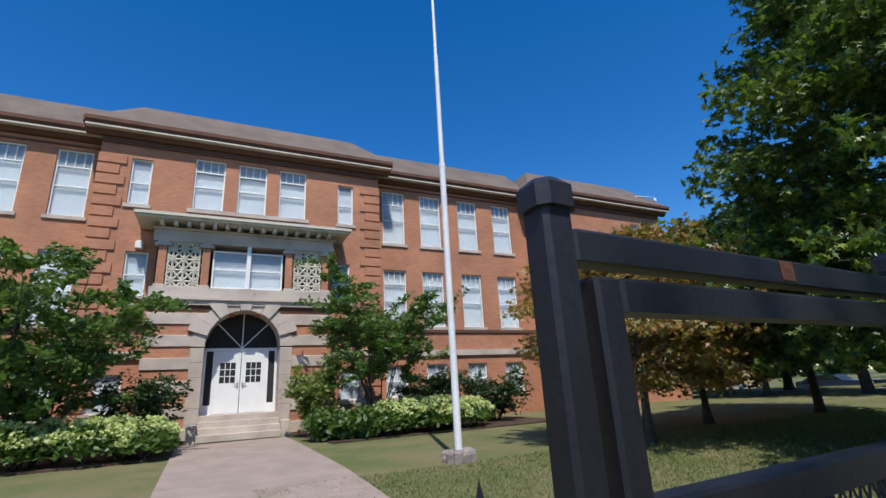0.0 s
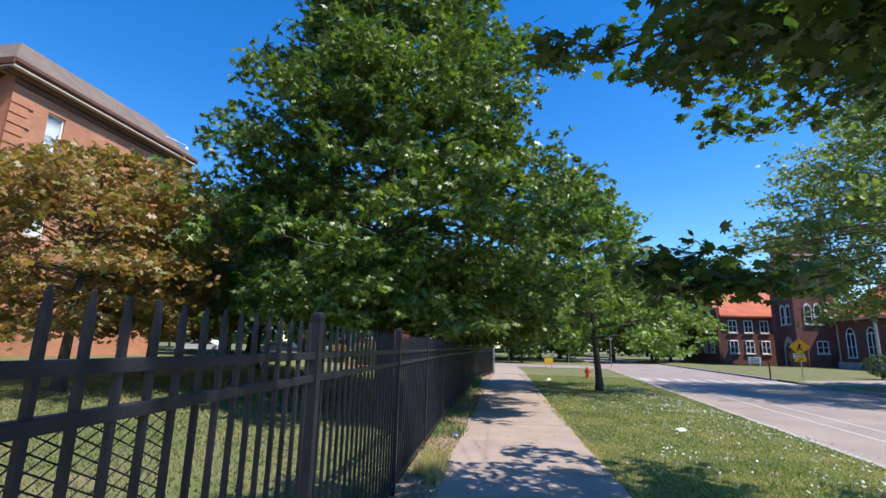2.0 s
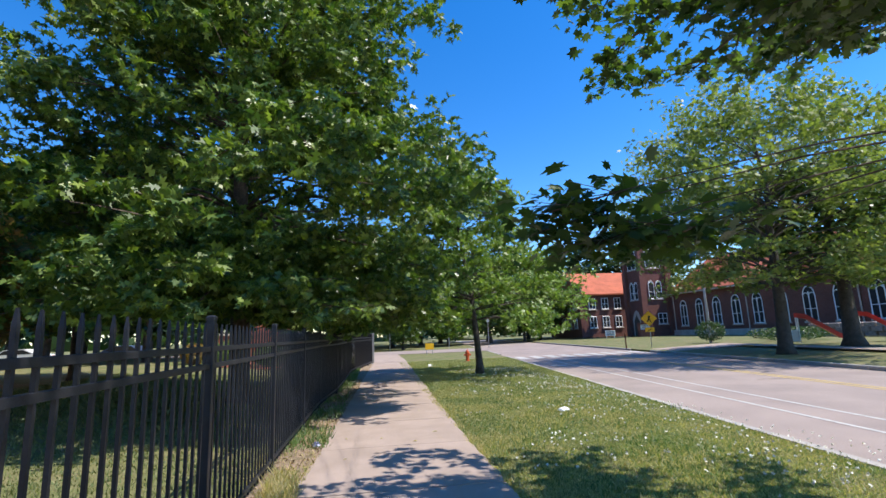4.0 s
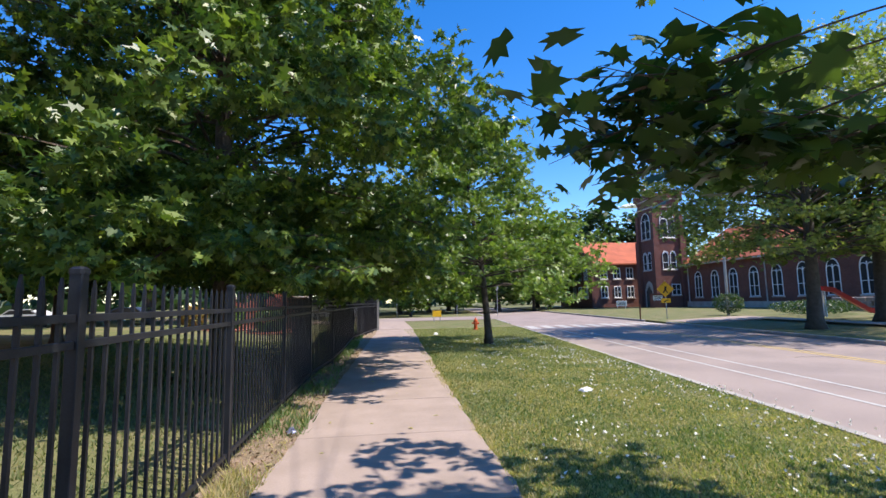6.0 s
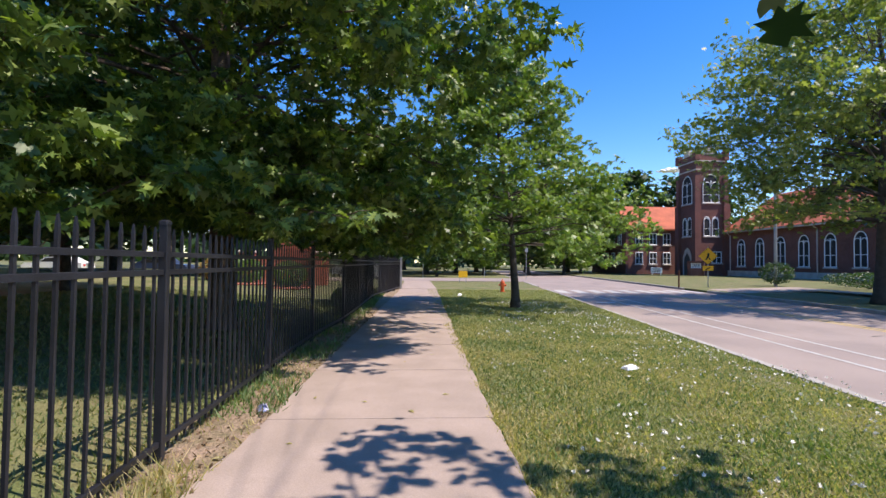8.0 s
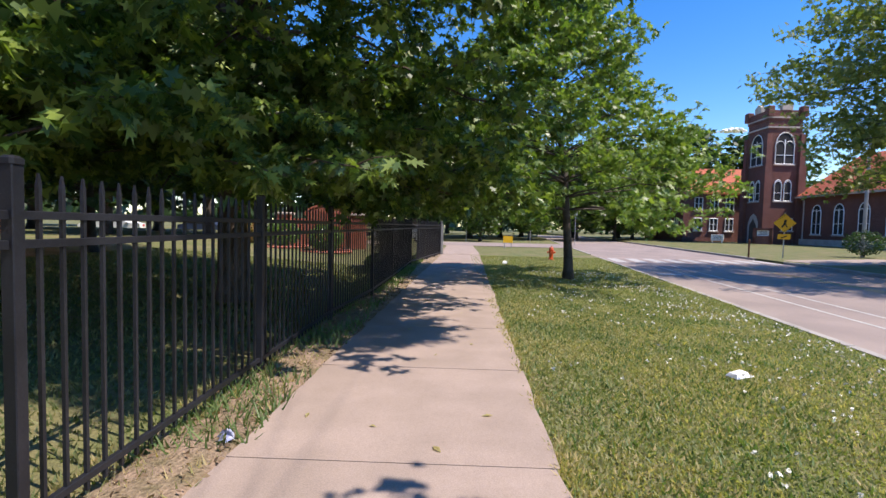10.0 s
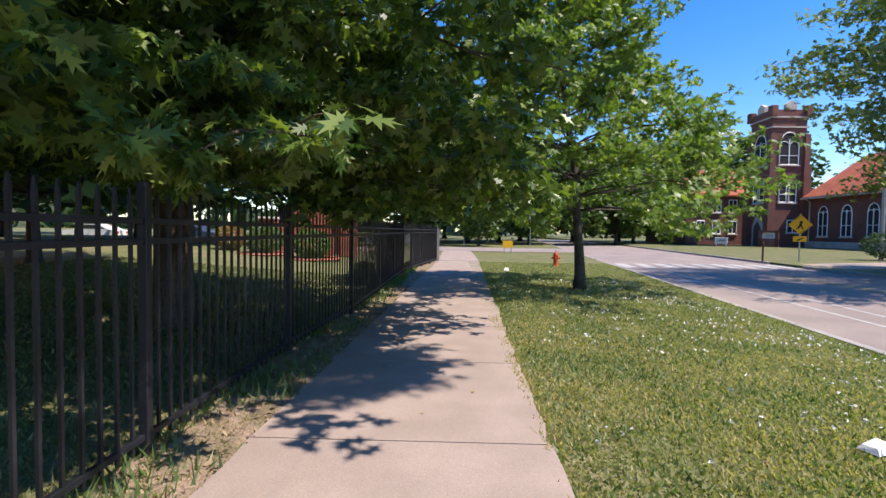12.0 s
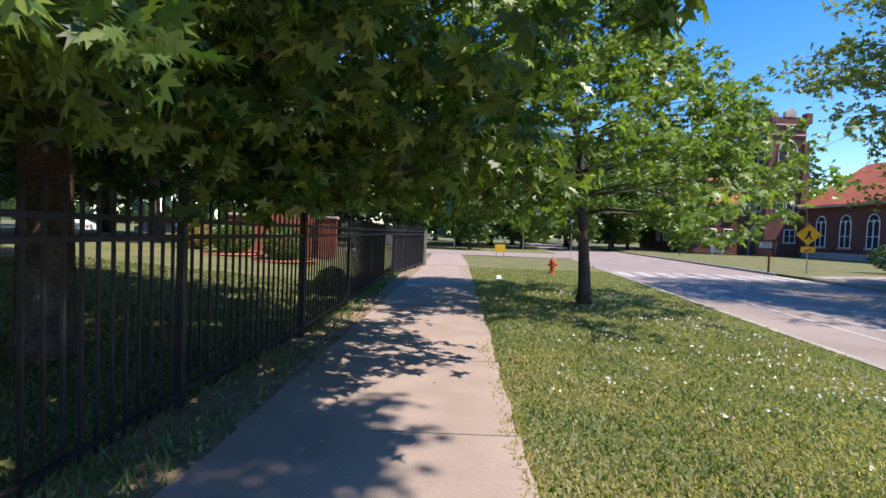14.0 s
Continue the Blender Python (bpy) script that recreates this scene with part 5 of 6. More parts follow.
def gothic_window(parent, at, turn, w, h, lancets=2, arched=True):
    """A pointed window with white stone tracery; faces local -x."""
    key = (w, h, lancets, arched)
    if key not in WIN:
        sp = h - w * 0.75 if arched else h
        out = [(-w / 2, 0), (-w / 2, sp)]
        if arched:
            for t in np.linspace(0.15, 1, 5):
                out.append((-w / 2 + w / 2 * (1 - math.cos(t * 1.15)) / (1 - math.cos(1.15)), sp + (h - sp) * math.sin(t * math.pi / 2)))
            out += [(-a, b) for a, b in reversed(out[:-1])]
        else:
            out += [(w / 2, sp), (w / 2, 0)]
        p = Shape().prism([(-0.03, a, b) for a, b in out], (0.05, 0, 0))
        f = Shape()
        line = [(-0.05, a, b) for a, b in out] + [(-0.05, *out[0])]
        for q, r in zip(line, line[1:]):
            f.tube([q, r], [0.06, 0.06], 4)
        for i in range(1, lancets):
            yy = -w / 2 + w * i / lancets
            f.box(-0.08, -0.02, yy - 0.045, yy + 0.045, 0, sp + (h - sp) * 0.5 if arched else sp)
        for i in range(lancets):
            c = -w / 2 + w * (i + 0.5) / lancets
            if arched:
                arc = [(-0.05, c + w / lancets / 2 * math.cos(t), sp + w / lancets * 0.55 * math.sin(t)) for t in np.linspace(0, math.pi, 7)]
                f.tube(arc, [0.045] * 7, 4)
        f.box(-0.08, -0.02, -w / 2, w / 2, sp * 0.5 - 0.03, sp * 0.5 + 0.03)
        s = Shape().box(-0.16, 0.0, -w / 2 - 0.15, w / 2 + 0.15, -0.16, 0.0)
        WIN[key] = (p.mesh("pane", M_DARK), f.mesh("window_frame", M_WHITE), s.mesh("window_sill", M_STONE))
    p, f, s = WIN[key]
    o = part("window", f, None, parent, at=at, turn=turn)
    part("pane", p, None, o)
    part("window_sill", s, None, o)
    return o


W_FACE, S_FACE = 0.0, math.pi / 2  # faces -x, faces -y
part("tower", Shape().box(TX0, TX1, TY0, TY1, 0, 14.2), M_CHURCH, church)
par = Shape()
for a, b, c, d in ((TX0 - 0.1, TX1 + 0.1, TY0 - 0.1, TY0 + 0.25), (TX0 - 0.1, TX1 + 0.1, TY1 - 0.25, TY1 + 0.1), (TX0 - 0.1, TX0 + 0.25, TY0 + 0.25, TY1 - 0.25), (TX1 - 0.25, TX1 + 0.1, TY0 + 0.25, TY1 - 0.25)):
    par.box(a, b, c, d, 14.2, 15.3)
part("parapet", par, M_CHURCH, church)
for px, py in ((TX0, TY0), (TX1, TY0), (TX0, TY1), (TX1, TY1)):
    part("buttress", Shape().box(px - 0.4, px + 0.4, py - 0.4, py + 0.4, 0, 9.0).box(px - 0.28, px + 0.28, py - 0.28, py + 0.28, 9.0, 12.6), M_CHURCH, church)
    part("merlon", Shape().bevel_box(px - 0.38, px + 0.38, py - 0.38, py + 0.38, 14.6, 15.75, 0.08), M_CHURCH, church)
for c in ((TX0 + TX1) / 2,):
    part("merlon", Shape().prism([(c - 0.6, TY0 - 0.16, 15.3), (c + 0.6, TY0 - 0.16, 15.3), (c + 0.6, TY0 - 0.16, 15.9), (c, TY0 - 0.16, 16.3), (c - 0.6, TY0 - 0.16, 15.9)], (0, 0.45, 0)), M_STONE, church)
    cy = (TY0 + TY1) / 2
    part("merlon", Shape().prism([(TX0 - 0.16, cy - 0.6, 15.3), (TX0 - 0.16, cy - 0.6, 15.9), (TX0 - 0.16, cy, 16.3), (TX0 - 0.16, cy + 0.6, 15.9), (TX0 - 0.16, cy + 0.6, 15.3)], (0.45, 0, 0)), M_STONE, church)
for z in (13.3, 14.4):
    part("stone_course", Shape().box(TX0 - 0.14, TX1 + 0.14, TY0 - 0.14, TY0, z, z + 0.16).box(TX0 - 0.14, TX0, TY0, TY1, z, z + 0.16), M_STONE, church)
cx, cy = (TX0 + TX1) / 2, (TY0 + TY1) / 2
for at, turn in (((cx, TY0, 0), S_FACE), ((TX0, cy, 0), W_FACE)):
    gothic_window(church, (at[0], at[1], 9.2), turn, 2.1, 3.6, 2)
    gothic_window(church, (at[0] - (0.55 if turn else 0), at[1] - (0 if turn else 0.55), 5.0), turn, 0.8, 2.4, 1)
    gothic_window(church, (at[0] + (0.55 if turn else 0), at[1] + (0 if turn else 0.55), 5.0), turn, 0.8, 2.4, 1)
    gothic_window(church, (at[0] + (0.7 if turn else 0), at[1], 1.6), turn, 1.2, 1.4, 2, False) if turn else None
part("stone_doorway", Shape().prism([(TX0 - 0.06, cy - 1.0, 0), (TX0 - 0.06, cy - 1.0, 2.4), (TX0 - 0.06, cy - 0.55, 3.2), (TX0 - 0.06, cy, 3.55), (TX0 - 0.06, cy + 0.55, 3.2), (TX0 - 0.06, cy + 1.0, 2.4), (TX0 - 0.06, cy + 1.0, 0)], (0.06, 0, 0)), M_STONE, church)
part("church_door", Shape().prism([(TX0 - 0.10, cy - 0.65, 0), (TX0 - 0.10, cy - 0.65, 2.1), (TX0 - 0.10, cy, 2.9), (TX0 - 0.10, cy + 0.65, 2.1), (TX0 - 0.10, cy + 0.65, 0)], (0.05, 0, 0)), M_BARK2, church)
# nave
NX, NY0, NY1, NE, NR = 40.0, 24.0, 58.6, 5.5, 10.2
part("nave_wall", Shape().box(NX, NX + 13, NY0, NY1, 0, NE), M_CHURCH, church)
part("nave_plinth", Shape().box(NX - 0.12, NX, NY0, NY1, 0, 0.7), M_STONE, church)
s = Shape()
s.prism([(NX - 0.6, NY0 - 0.4, NE - 0.15), (NX - 0.6, NY0 - 0.4, NE + 0.05), (NX + 6.5, NY0 - 0.4, NR + 0.2), (NX + 13.6, NY0 - 0.4, NE + 0.05), (NX + 13.6, NY0 - 0.4, NE - 0.15)], (0, NY1 - NY0 + 0.4, 0))
part("nave_roof", s, M_TILE, church)
part("nave_gutter", Shape().box(NX - 0.72, NX - 0.6, NY0 - 0.4, NY1, NE - 0.2, NE - 0.02), M_STONE, church)
y = 56.0
while y > 26:
    gothic_window(church, (NX, y, 1.25), W_FACE, 1.25, 3.2, 2)
    y -= 3.05
for y in (57.9, 45.2, 33.0):
    part("downspout", Shape().tube([(NX - 0.55, y, NE - 0.2), (NX - 0.1, y, NE - 0.5), (NX - 0.1, y, 0.1)], [0.07, 0.07, 0.07], 6), M_STONE, church)
part("porch", Shape().box(39.9, 42.0, 58.6, 60.5, 0, 6.6), M_CHURCH, church)
# office wing
part("wing_wall", Shape().box(30.6, 38.6, 66.0, 78.0, 0, 6.3), M_CHURCH, church)
part("wing_gable", Shape().box(30.2, 30.6, 65.8, 78.2, 0, 7.4), M_CHURCH, church)
s = Shape()
s.prism([(30.6, 65.5, 6.15), (30.6, 65.5, 6.35), (30.6, 72.0, 10.2), (30.6, 78.5, 6.35), (30.6, 78.5, 6.15)], (12.0, 0, 0))
part("wing_roof", s, M_TILE, church)
for x in (32.2, 34.2, 36.2):
    for z in (1.4, 4.1):
        gothic_window(church, (x, 66.0, z), S_FACE, 1.0, 1.6, 2, False)
for y in (67.6, 69.8, 72.0):
    for z in (1.4, 4.1):
        gothic_window(church, (30.2, y, z), W_FACE, 1.0, 1.6, 2, False)
part("downspout", Shape().tube([(37.9, 65.9, 6.1), (37.9, 65.9, 0.1)], [0.08, 0.08], 6), M_STONE, church)


def board_sign(at, turn, w, h, z, label, brick=False):
    t = thing("sign_board", label, "sign", at, turn)
    part("board", Shape().bevel_box(-0.05, 0.05, -w / 2, w / 2, z, z + h, 0.02), M_WHITE, t)
    if brick:
        part("surround", Shape().box(-0.2, 0.2, -w / 2 - 0.35, -w / 2 - 0.02, 0, z + h + 0.2).box(-0.2, 0.2, w / 2 + 0.02, w / 2 + 0.35, 0, z + h + 0.2).box(-0.2, 0.2, -w / 2 - 0.35, w / 2 + 0.35, 0, z - 0.01).box(-0.2, 0.2, -w / 2 - 0.35, w / 2 + 0.35, z + h + 0.01, z + h + 0.25), M_CHURCH, t)
    else:
        part("leg", Shape().box(-0.04, 0.04, -w / 2 + 0.1, -w / 2 + 0.2, -0.05, z), M_WHITE, t)
        part("leg", Shape().box(-0.04, 0.04, w / 2 - 0.2, w / 2 - 0.1, -0.05, z), M_WHITE, t)
    for i in range(3):
        part("line_of_writing", Shape().box(-0.056, -0.05, -w * 0.36, w * (0.36 - 0.1 * (i % 2)), z + h * (0.22 + 0.25 * i), z + h * (0.32 + 0.25 * i)), M_BLACK, t)


board_sign((34.0, 55.5, 0.2), 0.9, 1.1, 0.6, 0.9, "brick-framed white notice board on the church lawn", True)
board_sign((31.3, 59.5, 0.2), 0.9, 1.3, 0.7, 0.2, "low white sign board on the church lawn")

# low stone wall and red slides of the playground
wl = thing("garden_wall", "low rubble stone wall beside the church playground", "wall", (35.5, 30.0, 0.2))
wr = random.Random(8)
for i in range(9):
    for k in range(3):
        part("stone", Shape().bevel_box(-0.3, 0.3, -0.42, 0.42, 0, 0.33, 0.06), M_ROCK, wl, at=(wr.uniform(-0.05, 0.05), i * 0.9 + (k % 2) * 0.4 - 4, k * 0.34))
for at, turn in (((27.6, 23.4, 0.2), 2.5), ((30.2, 21.8, 0.2), 2.2)):
    t = thing("playground_slide", "red plastic playground slide on the lawn", "slide", at, turn, group="red slides")
    s = Shape()
    prof = [(0, 0.12), (0.5, 0.18), (2.0, 1.35), (2.5, 1.45)]
    for (a, z0), (b, z1) in zip(prof, prof[1:]):
        s.prism([(a, -0.32, z0), (b, -0.32, z1), (b, -0.32, z1 + 0.05), (a, -0.32, z0 + 0.05)], (0, 0.64, 0))
    part("chute", s, M_SLIDE, t)
    for yy in (-0.36, 0.32):
        s = Shape()
        for (a, z0), (b, z1) in zip(prof, prof[1:]):
            s.prism([(a, yy, z0), (b, yy, z1), (b, yy, z1 + 0.28), (a, yy, z0 + 0.28)], (0, 0.04, 0))
        part("side_wall", s, M_SLIDE, t)
        part("leg", Shape().tube([(2.45, yy, -0.05), (2.45, yy, 1.7)], [0.04, 0.04], 8), M_WHITE, t)
    part("ladder", Shape().box(2.5, 2.95, -0.3, 0.3, 0, 0.35).box(2.5, 2.8, -0.3, 0.3, 0.35, 0.7), M_WHITE, t)

# ---- street things ----
sg = thing("crossing_sign", "yellow diamond crossing sign on a steel post", "sign", (19.3, 30.4, 0.1), math.radians(-32))
part("post", Shape().box(-0.03, 0.03, 0.0, 0.05, -0.1, 2.5), M_STEEL, sg)
part("diamond", Shape().prism([(0, -0.012, 1.36), (0.54, -0.012, 1.9), (0, -0.012, 2.44), (-0.54, -0.012, 1.9)], (0, 0.01, 0)), M_SIGN, sg)
part("border", Shape().prism([(0, -0.017, 1.42), (0.48, -0.017, 1.9), (0, -0.017, 1.445)], (0, 0.004, 0)).prism([(0, -0.017, 2.38), (-0.48, -0.017, 1.9), (0, -0.017, 2.355)], (0, 0.004, 0)), M_BLACK, sg)
part("symbol", Shape().prism([(-0.06, -0.018, 1.86), (0.06, -0.018, 1.86), (0.1, -0.018, 2.08), (-0.02, -0.018, 2.1)], (0, 0.005, 0)).prism([(-0.16, -0.018, 1.66), (-0.1, -0.018, 1.64), (0.06, -0.018, 1.86), (-0.06, -0.018, 1.86)], (0, 0.005, 0)).prism([(0.1, -0.018, 1.64), (0.16, -0.018, 1.66), (0.06, -0.018, 1.86), (0.0, -0.018, 1.84)], (0, 0.005, 0)), M_BLACK, sg, "black slanted symbol")
part("plaque", Shape().box(-0.3, 0.3, -0.012, -0.002, 0.98, 1.28), M_SIGN, sg, "small yellow arrow plaque")
part("arrow", Shape().prism([(0.12, -0.017, 1.2), (-0.16, -0.017, 1.06), (-0.12, -0.017, 1.02), (0.16, -0.017, 1.16)], (0, 0.004, 0)), M_BLACK, sg)
bo = thing("marker_post", "short rusty orange marker post at the kerb ramp", "post", (17.5, 30.6, 0.05))
part("shaft", Shape().tube([(0, 0, -0.1), (0, 0, 0.95)], [0.05, 0.05], 8), M_RUST, bo)
part("cap", Shape().tube([(0, 0, 0.95), (0, 0, 1.0)], [0.055, 0.03], 8), M_RUST, bo)

hy = thing("fire_hydrant", "orange-red fire hydrant on the grass verge", "hydrant", (4.95, 24.2, 0.0))
hy.scale = (0.9, 0.9, 0.78)
part("barrel", Shape().tube([(0, 0, -0.05), (0, 0, 0.04), (0, 0, 0.05), (0, 0, 0.5), (0, 0, 0.52), (0, 0, 0.56)], [0.15, 0.15, 0.1, 0.1, 0.13, 0.13], 14), M_HYDRANT, hy)
part("bonnet", Shape().tube([(0, 0, 0.56), (0, 0, 0.66), (0, 0, 0.72), (0, 0, 0.74), (0, 0, 0.79)], [0.12, 0.1, 0.05, 0.03, 0.025], 14), M_HYDRANT, hy)
part("nozzle", Shape().tube([(-0.1, 0, 0.42), (-0.2, 0, 0.42)], [0.06, 0.065], 10), M_HYDRANT, hy)
part("nozzle", Shape().tube([(0.1, 0, 0.42), (0.2, 0, 0.42)], [0.06, 0.065], 10), M_HYDRANT, hy)
part("pumper_nozzle", Shape().tube([(0, -0.1, 0.40), (0, -0.22, 0.40)], [0.08, 0.085], 10), M_HYDRANT, hy)

yb = thing("yellow_marker_sign", "small low yellow sign at the far end of the verge", "sign", (4.2, 35.2, 0.0))
part("plate", Shape().bevel_box(-0.32, 0.32, -0.012, 0.012, 0.35, 0.8, 0.004), M_SIGN, yb)
part("leg", Shape().box(-0.25, -0.2, -0.01, 0.03, -0.05, 0.36), M_STEEL, yb)
part("leg", Shape().box(0.2, 0.25, -0.01, 0.03, -0.05, 0.36), M_STEEL, yb)

# litter
li = Shape()
li.v = [(-0.13, -0.09, 0.03), (0.12, -0.08, 0.03), (0.14, 0.08, 0.035), (-0.12, 0.09, 0.03), (-0.10, -0.06, 0.10), (0.09, -0.06, 0.115), (0.10, 0.06, 0.12), (-0.09, 0.06, 0.09)]
li.f = [(0, 1, 5, 4), (1, 2, 6, 5), (2, 3, 7, 6), (3, 0, 4, 7), (4, 5, 6, 7), (3, 2, 1, 0)]
solid("foam_container", li, M_LITTER, "crumpled white foam food container lying in the grass", "litter", (3.46, 7.5, -0.01), turn=0.4).scale = (0.8, 0.75, 0.55)
solid("foam_container", li, M_LITTER, "white scrap of litter on the verge grass", "litter", (2.55, 20.9, 0.0), turn=1.4)
wp = Shape()
for i in range(5):
    a = i * 1.25
    wp.quad((math.cos(a) * 0.05, math.sin(a) * 0.05, 0.03), (math.cos(a + 1) * 0.06, math.sin(a + 1) * 0.05, 0.05), (math.cos(a + 0.6) * 0.02, math.sin(a + 0.6) * 0.02, 0.10), (math.cos(a) * 0.01, 0, 0.07))
M_WRAP = material("blue_white_wrapper", (0.35, 0.38, 0.62), 0.4, 0.5, 30, 90, 0, hue=(0.7, 0.7, 0.75))
solid("candy_wrapper", wp, M_WRAP, "crumpled blue and white wrapper at the pavement edge", "litter", (-0.72, 5.75, 0.0))
lr = random.Random(17)
for i, (x, y) in enumerate(((0.95, 6.3), (0.15, 6.05), (-0.35, 6.2), (0.5, 7.9), (0.1, 9.1), (0.8, 10.4), (-0.3, 5.0), (0.6, 5.75), (0.25, 12.0), (-0.72, 4.75), (-0.85, 6.9), (0.9, 8.4))):
    s = Shape()
    a = lr.uniform(0, 6.28)
    r = lr.uniform(0.02, 0.05)
    s.quad((r * math.cos(a), r * math.sin(a), 0.004), (r * 0.4 * math.cos(a + 1.6), r * 0.4 * math.sin(a + 1.6), 0.014), (-r * math.cos(a), -r * math.sin(a), 0.006), (-r * 0.4 * math.cos(a + 1.6), -r * 0.4 * math.sin(a + 1.6), 0.012))
    solid("dead_leaf", s, M_DRY, "small dry brown leaf on the concrete", "leaf", (x, y, 0.014), group="dry leaves on the pavement")

# brick sign wall and rounded bushes behind the fence
bw = thing("brick_sign_wall", "red brick wall with an arched centre and square piers on the lawn", "wall", (-5.35, 25.2, ground_z(-5.35, 25)), math.radians(4))
arch = [(-1.05, 0, 0), (-1.05, 0, 1.45)] + [(-1.05 * math.cos(t), 0, 1.45 + 0.48 * math.sin(t)) for t in np.linspace(0.15, math.pi - 0.15, 11)] + [(1.05, 0, 1.45), (1.05, 0, 0)]
part("centre", Shape().prism(arch, (0, 0.3, 0)), M_REDBRICK, bw)
cop = [(-1.09 * math.cos(t), -0.03, 1.45 + 0.52 * math.sin(t)) for t in np.linspace(0.05, math.pi - 0.05, 13)]
for q, r in zip(cop, cop[1:]):
    part("coping_brick", Shape().prism([q, r, (r[0] * 1.06, r[1], r[2] + 0.08), (q[0] * 1.06, q[1], q[2] + 0.08)], (0, 0.36, 0)), M_REDBRICK, bw)
part("wing", Shape().box(-2.0, -1.05, 0.02, 0.28, -0.05, 1.35), M_REDBRICK, bw)
for x in (1.3, -2.2):
    p = part("pier", Shape().bevel_box(x - 0.26, x + 0.46, -0.12, 0.42, -0.05, 1.52, 0.01), M_REDBRICK, bw)
    part("pier_cap", Shape().bevel_box(x - 0.31, x + 0.51, -0.17, 0.47, 1.52, 1.62, 0.03), M_STONE, p)
# solid near-black slab stands in for the shade of a recess
part("niche_shade_slab", Shape().box(1.06, 1.12, 0.03, 0.27, 0.3, 1.3), M_DARK, bw)


def round_bush(at, seed, r, h, mat, label, ring=True):
    rng = np.random.default_rng(seed)
    t = thing("round_bush", label, "shrub", at)
    n = 1500
    v = rng.normal(0, 1, (n, 3))
    v /= np.linalg.norm(v, axis=1)[:, None]
    v *= rng.uniform(0.72, 1.05, n)[:, None]
    c = v * (r, r, h * 0.5) + (0, 0, h * 0.5)
    c[:, 2] = np.maximum(c[:, 2], 0.04)
    part("foliage", leaves_mesh("foliage", c, 0.13, LEAF_OVAL, mat, rng, flat=0.3), mat, t)
    st = Shape()
    for i in range(6):
        a = i * 1.05
        st.tube([(0, 0, -0.05), (math.cos(a) * r * 0.4, math.sin(a) * r * 0.4, h * 0.45)], [0.03, 0.01], 5, cap=False)
    part("stem_cluster", st, M_BARK2, t)
    if ring:
        pts = [(math.cos(a) * (r + 0.35), math.sin(a) * (r + 0.35), 0.02) for a in np.linspace(0, 2 * math.pi, 17)]
        part("edging_ring", Shape().tube(pts, [0.06] * 17, 5, cap=False), M_REDBRICK, t)


for x, y, sd in ((-6.8, 23.2, 81), (-4.75, 22.6, 82)):
    round_bush((x, y, ground_z(x, y)), sd, 0.72, 1.15, M_LEAF6, "clipped bright green bush in a brick-edged ring")
round_bush((-8.6, 24.0, ground_z(-8.6, 24)), 83, 0.6, 1.0, M_LEAF4, "small brownish bush on the lawn", False)
round_bush((-1.55, 16.2, 0), 84, 0.3, 0.55, M_LEAF6, "weedy green tuft at the foot of the fence", False)
round_bush((25.3, 32.2, 0.2), 85, 1.0, 1.5, M_LEAF5, "dark vine-covered bush at the foot of a pole", False)
round_bush((27.2, 27.5, 0.2), 86, 2.2, 0.9, M_LEAF5, "low spreading dark shrub on the church lawn", False)
round_bush((30.0, 29.5, 0.2), 87, 2.2, 0.9, M_LEAF5, "low spreading dark shrub on the church lawn", False)
up = thing("utility_pole", "slim grey pole on the church lawn", "pole", (25.4, 32.4, 0.2))
part("shaft", Shape().tube([(0, 0, -0.2), (0, 0, 7.5)], [0.12, 0.08], 10), M_STEEL, up)
lp = thing("lamp_post", "thin white lamp post beyond the school lawn", "lamp post", (-11.8, 36.8, 0.3))
part("shaft", Shape().tube([(0, 0, -0.2), (0, 0, 5.2)], [0.08, 0.06], 8), M_WHITE, lp)
part("lamp_head", Shape().bevel_box(-0.1, 0.1, -0.35, 0.1, 5.15, 5.3, 0.03), M_WHITE, lp)
for x, y in ((11.5, 46.5), (7.6, 47.5), (1.6, 46.8)):
    t = thing("utility_pole", "slim grey post at the far street corner", "pole", (x, y, 0), group="posts at the corner")
    part("shaft", Shape().tube([(0, 0, -0.1), (0, 0, 3.0)], [0.035, 0.035], 6), M_STEEL, t)
    part("plate", Shape().bevel_box(-0.14, 0.14, -0.05, -0.04, 2.5, 2.9, 0.003), M_STEEL, t)


def car(at, turn, paint, label):
    t = thing("parked_car", label, "car", at, turn)
    prof = [(-2.15, 0.35), (-2.2, 0.75), (-1.95, 0.95), (-1.0, 1.02), (-0.45, 1.42), (0.9, 1.45), (1.7, 1.05), (2.15, 0.98), (2.2, 0.4)]
    part("body", Shape().prism([(a, -0.82, b) for a, b in prof], (0, 1.64, 0)), paint, t)
    gl = [(-0.86, 1.06), (-0.42, 1.37), (0.85, 1.39), (1.45, 1.08)]
    for y in (-0.826, 0.822):
        part("side_window", Shape().prism([(a, y, b) for a, b in gl], (0, 0.004, 0)), M_DARK, t)
    for x in (-1.35, 1.35):
        for y in (-0.80, 0.62):
            w = part("wheel", Shape().tube([(0, 0, 0), (0, 0.18, 0)], [0.32, 0.32], 16), M_TYRE, t, at=(x, y - 0.02 if y < 0 else y + 0.02, 0.32))
            part("rim", Shape().tube([(0, -0.005, 0), (0, 0.185, 0)], [0.19, 0.19], 12), M_STEEL, w)
    for y in (-0.6, 0.45):
        part("headlight", Shape().box(-2.215, -2.17, y, y + 0.2, 0.68, 0.82), M_WHITE, t)
        part("tail_light", Shape().box(2.16, 2.21, y, y + 0.2, 0.75, 0.9), M_SLIDE, t)


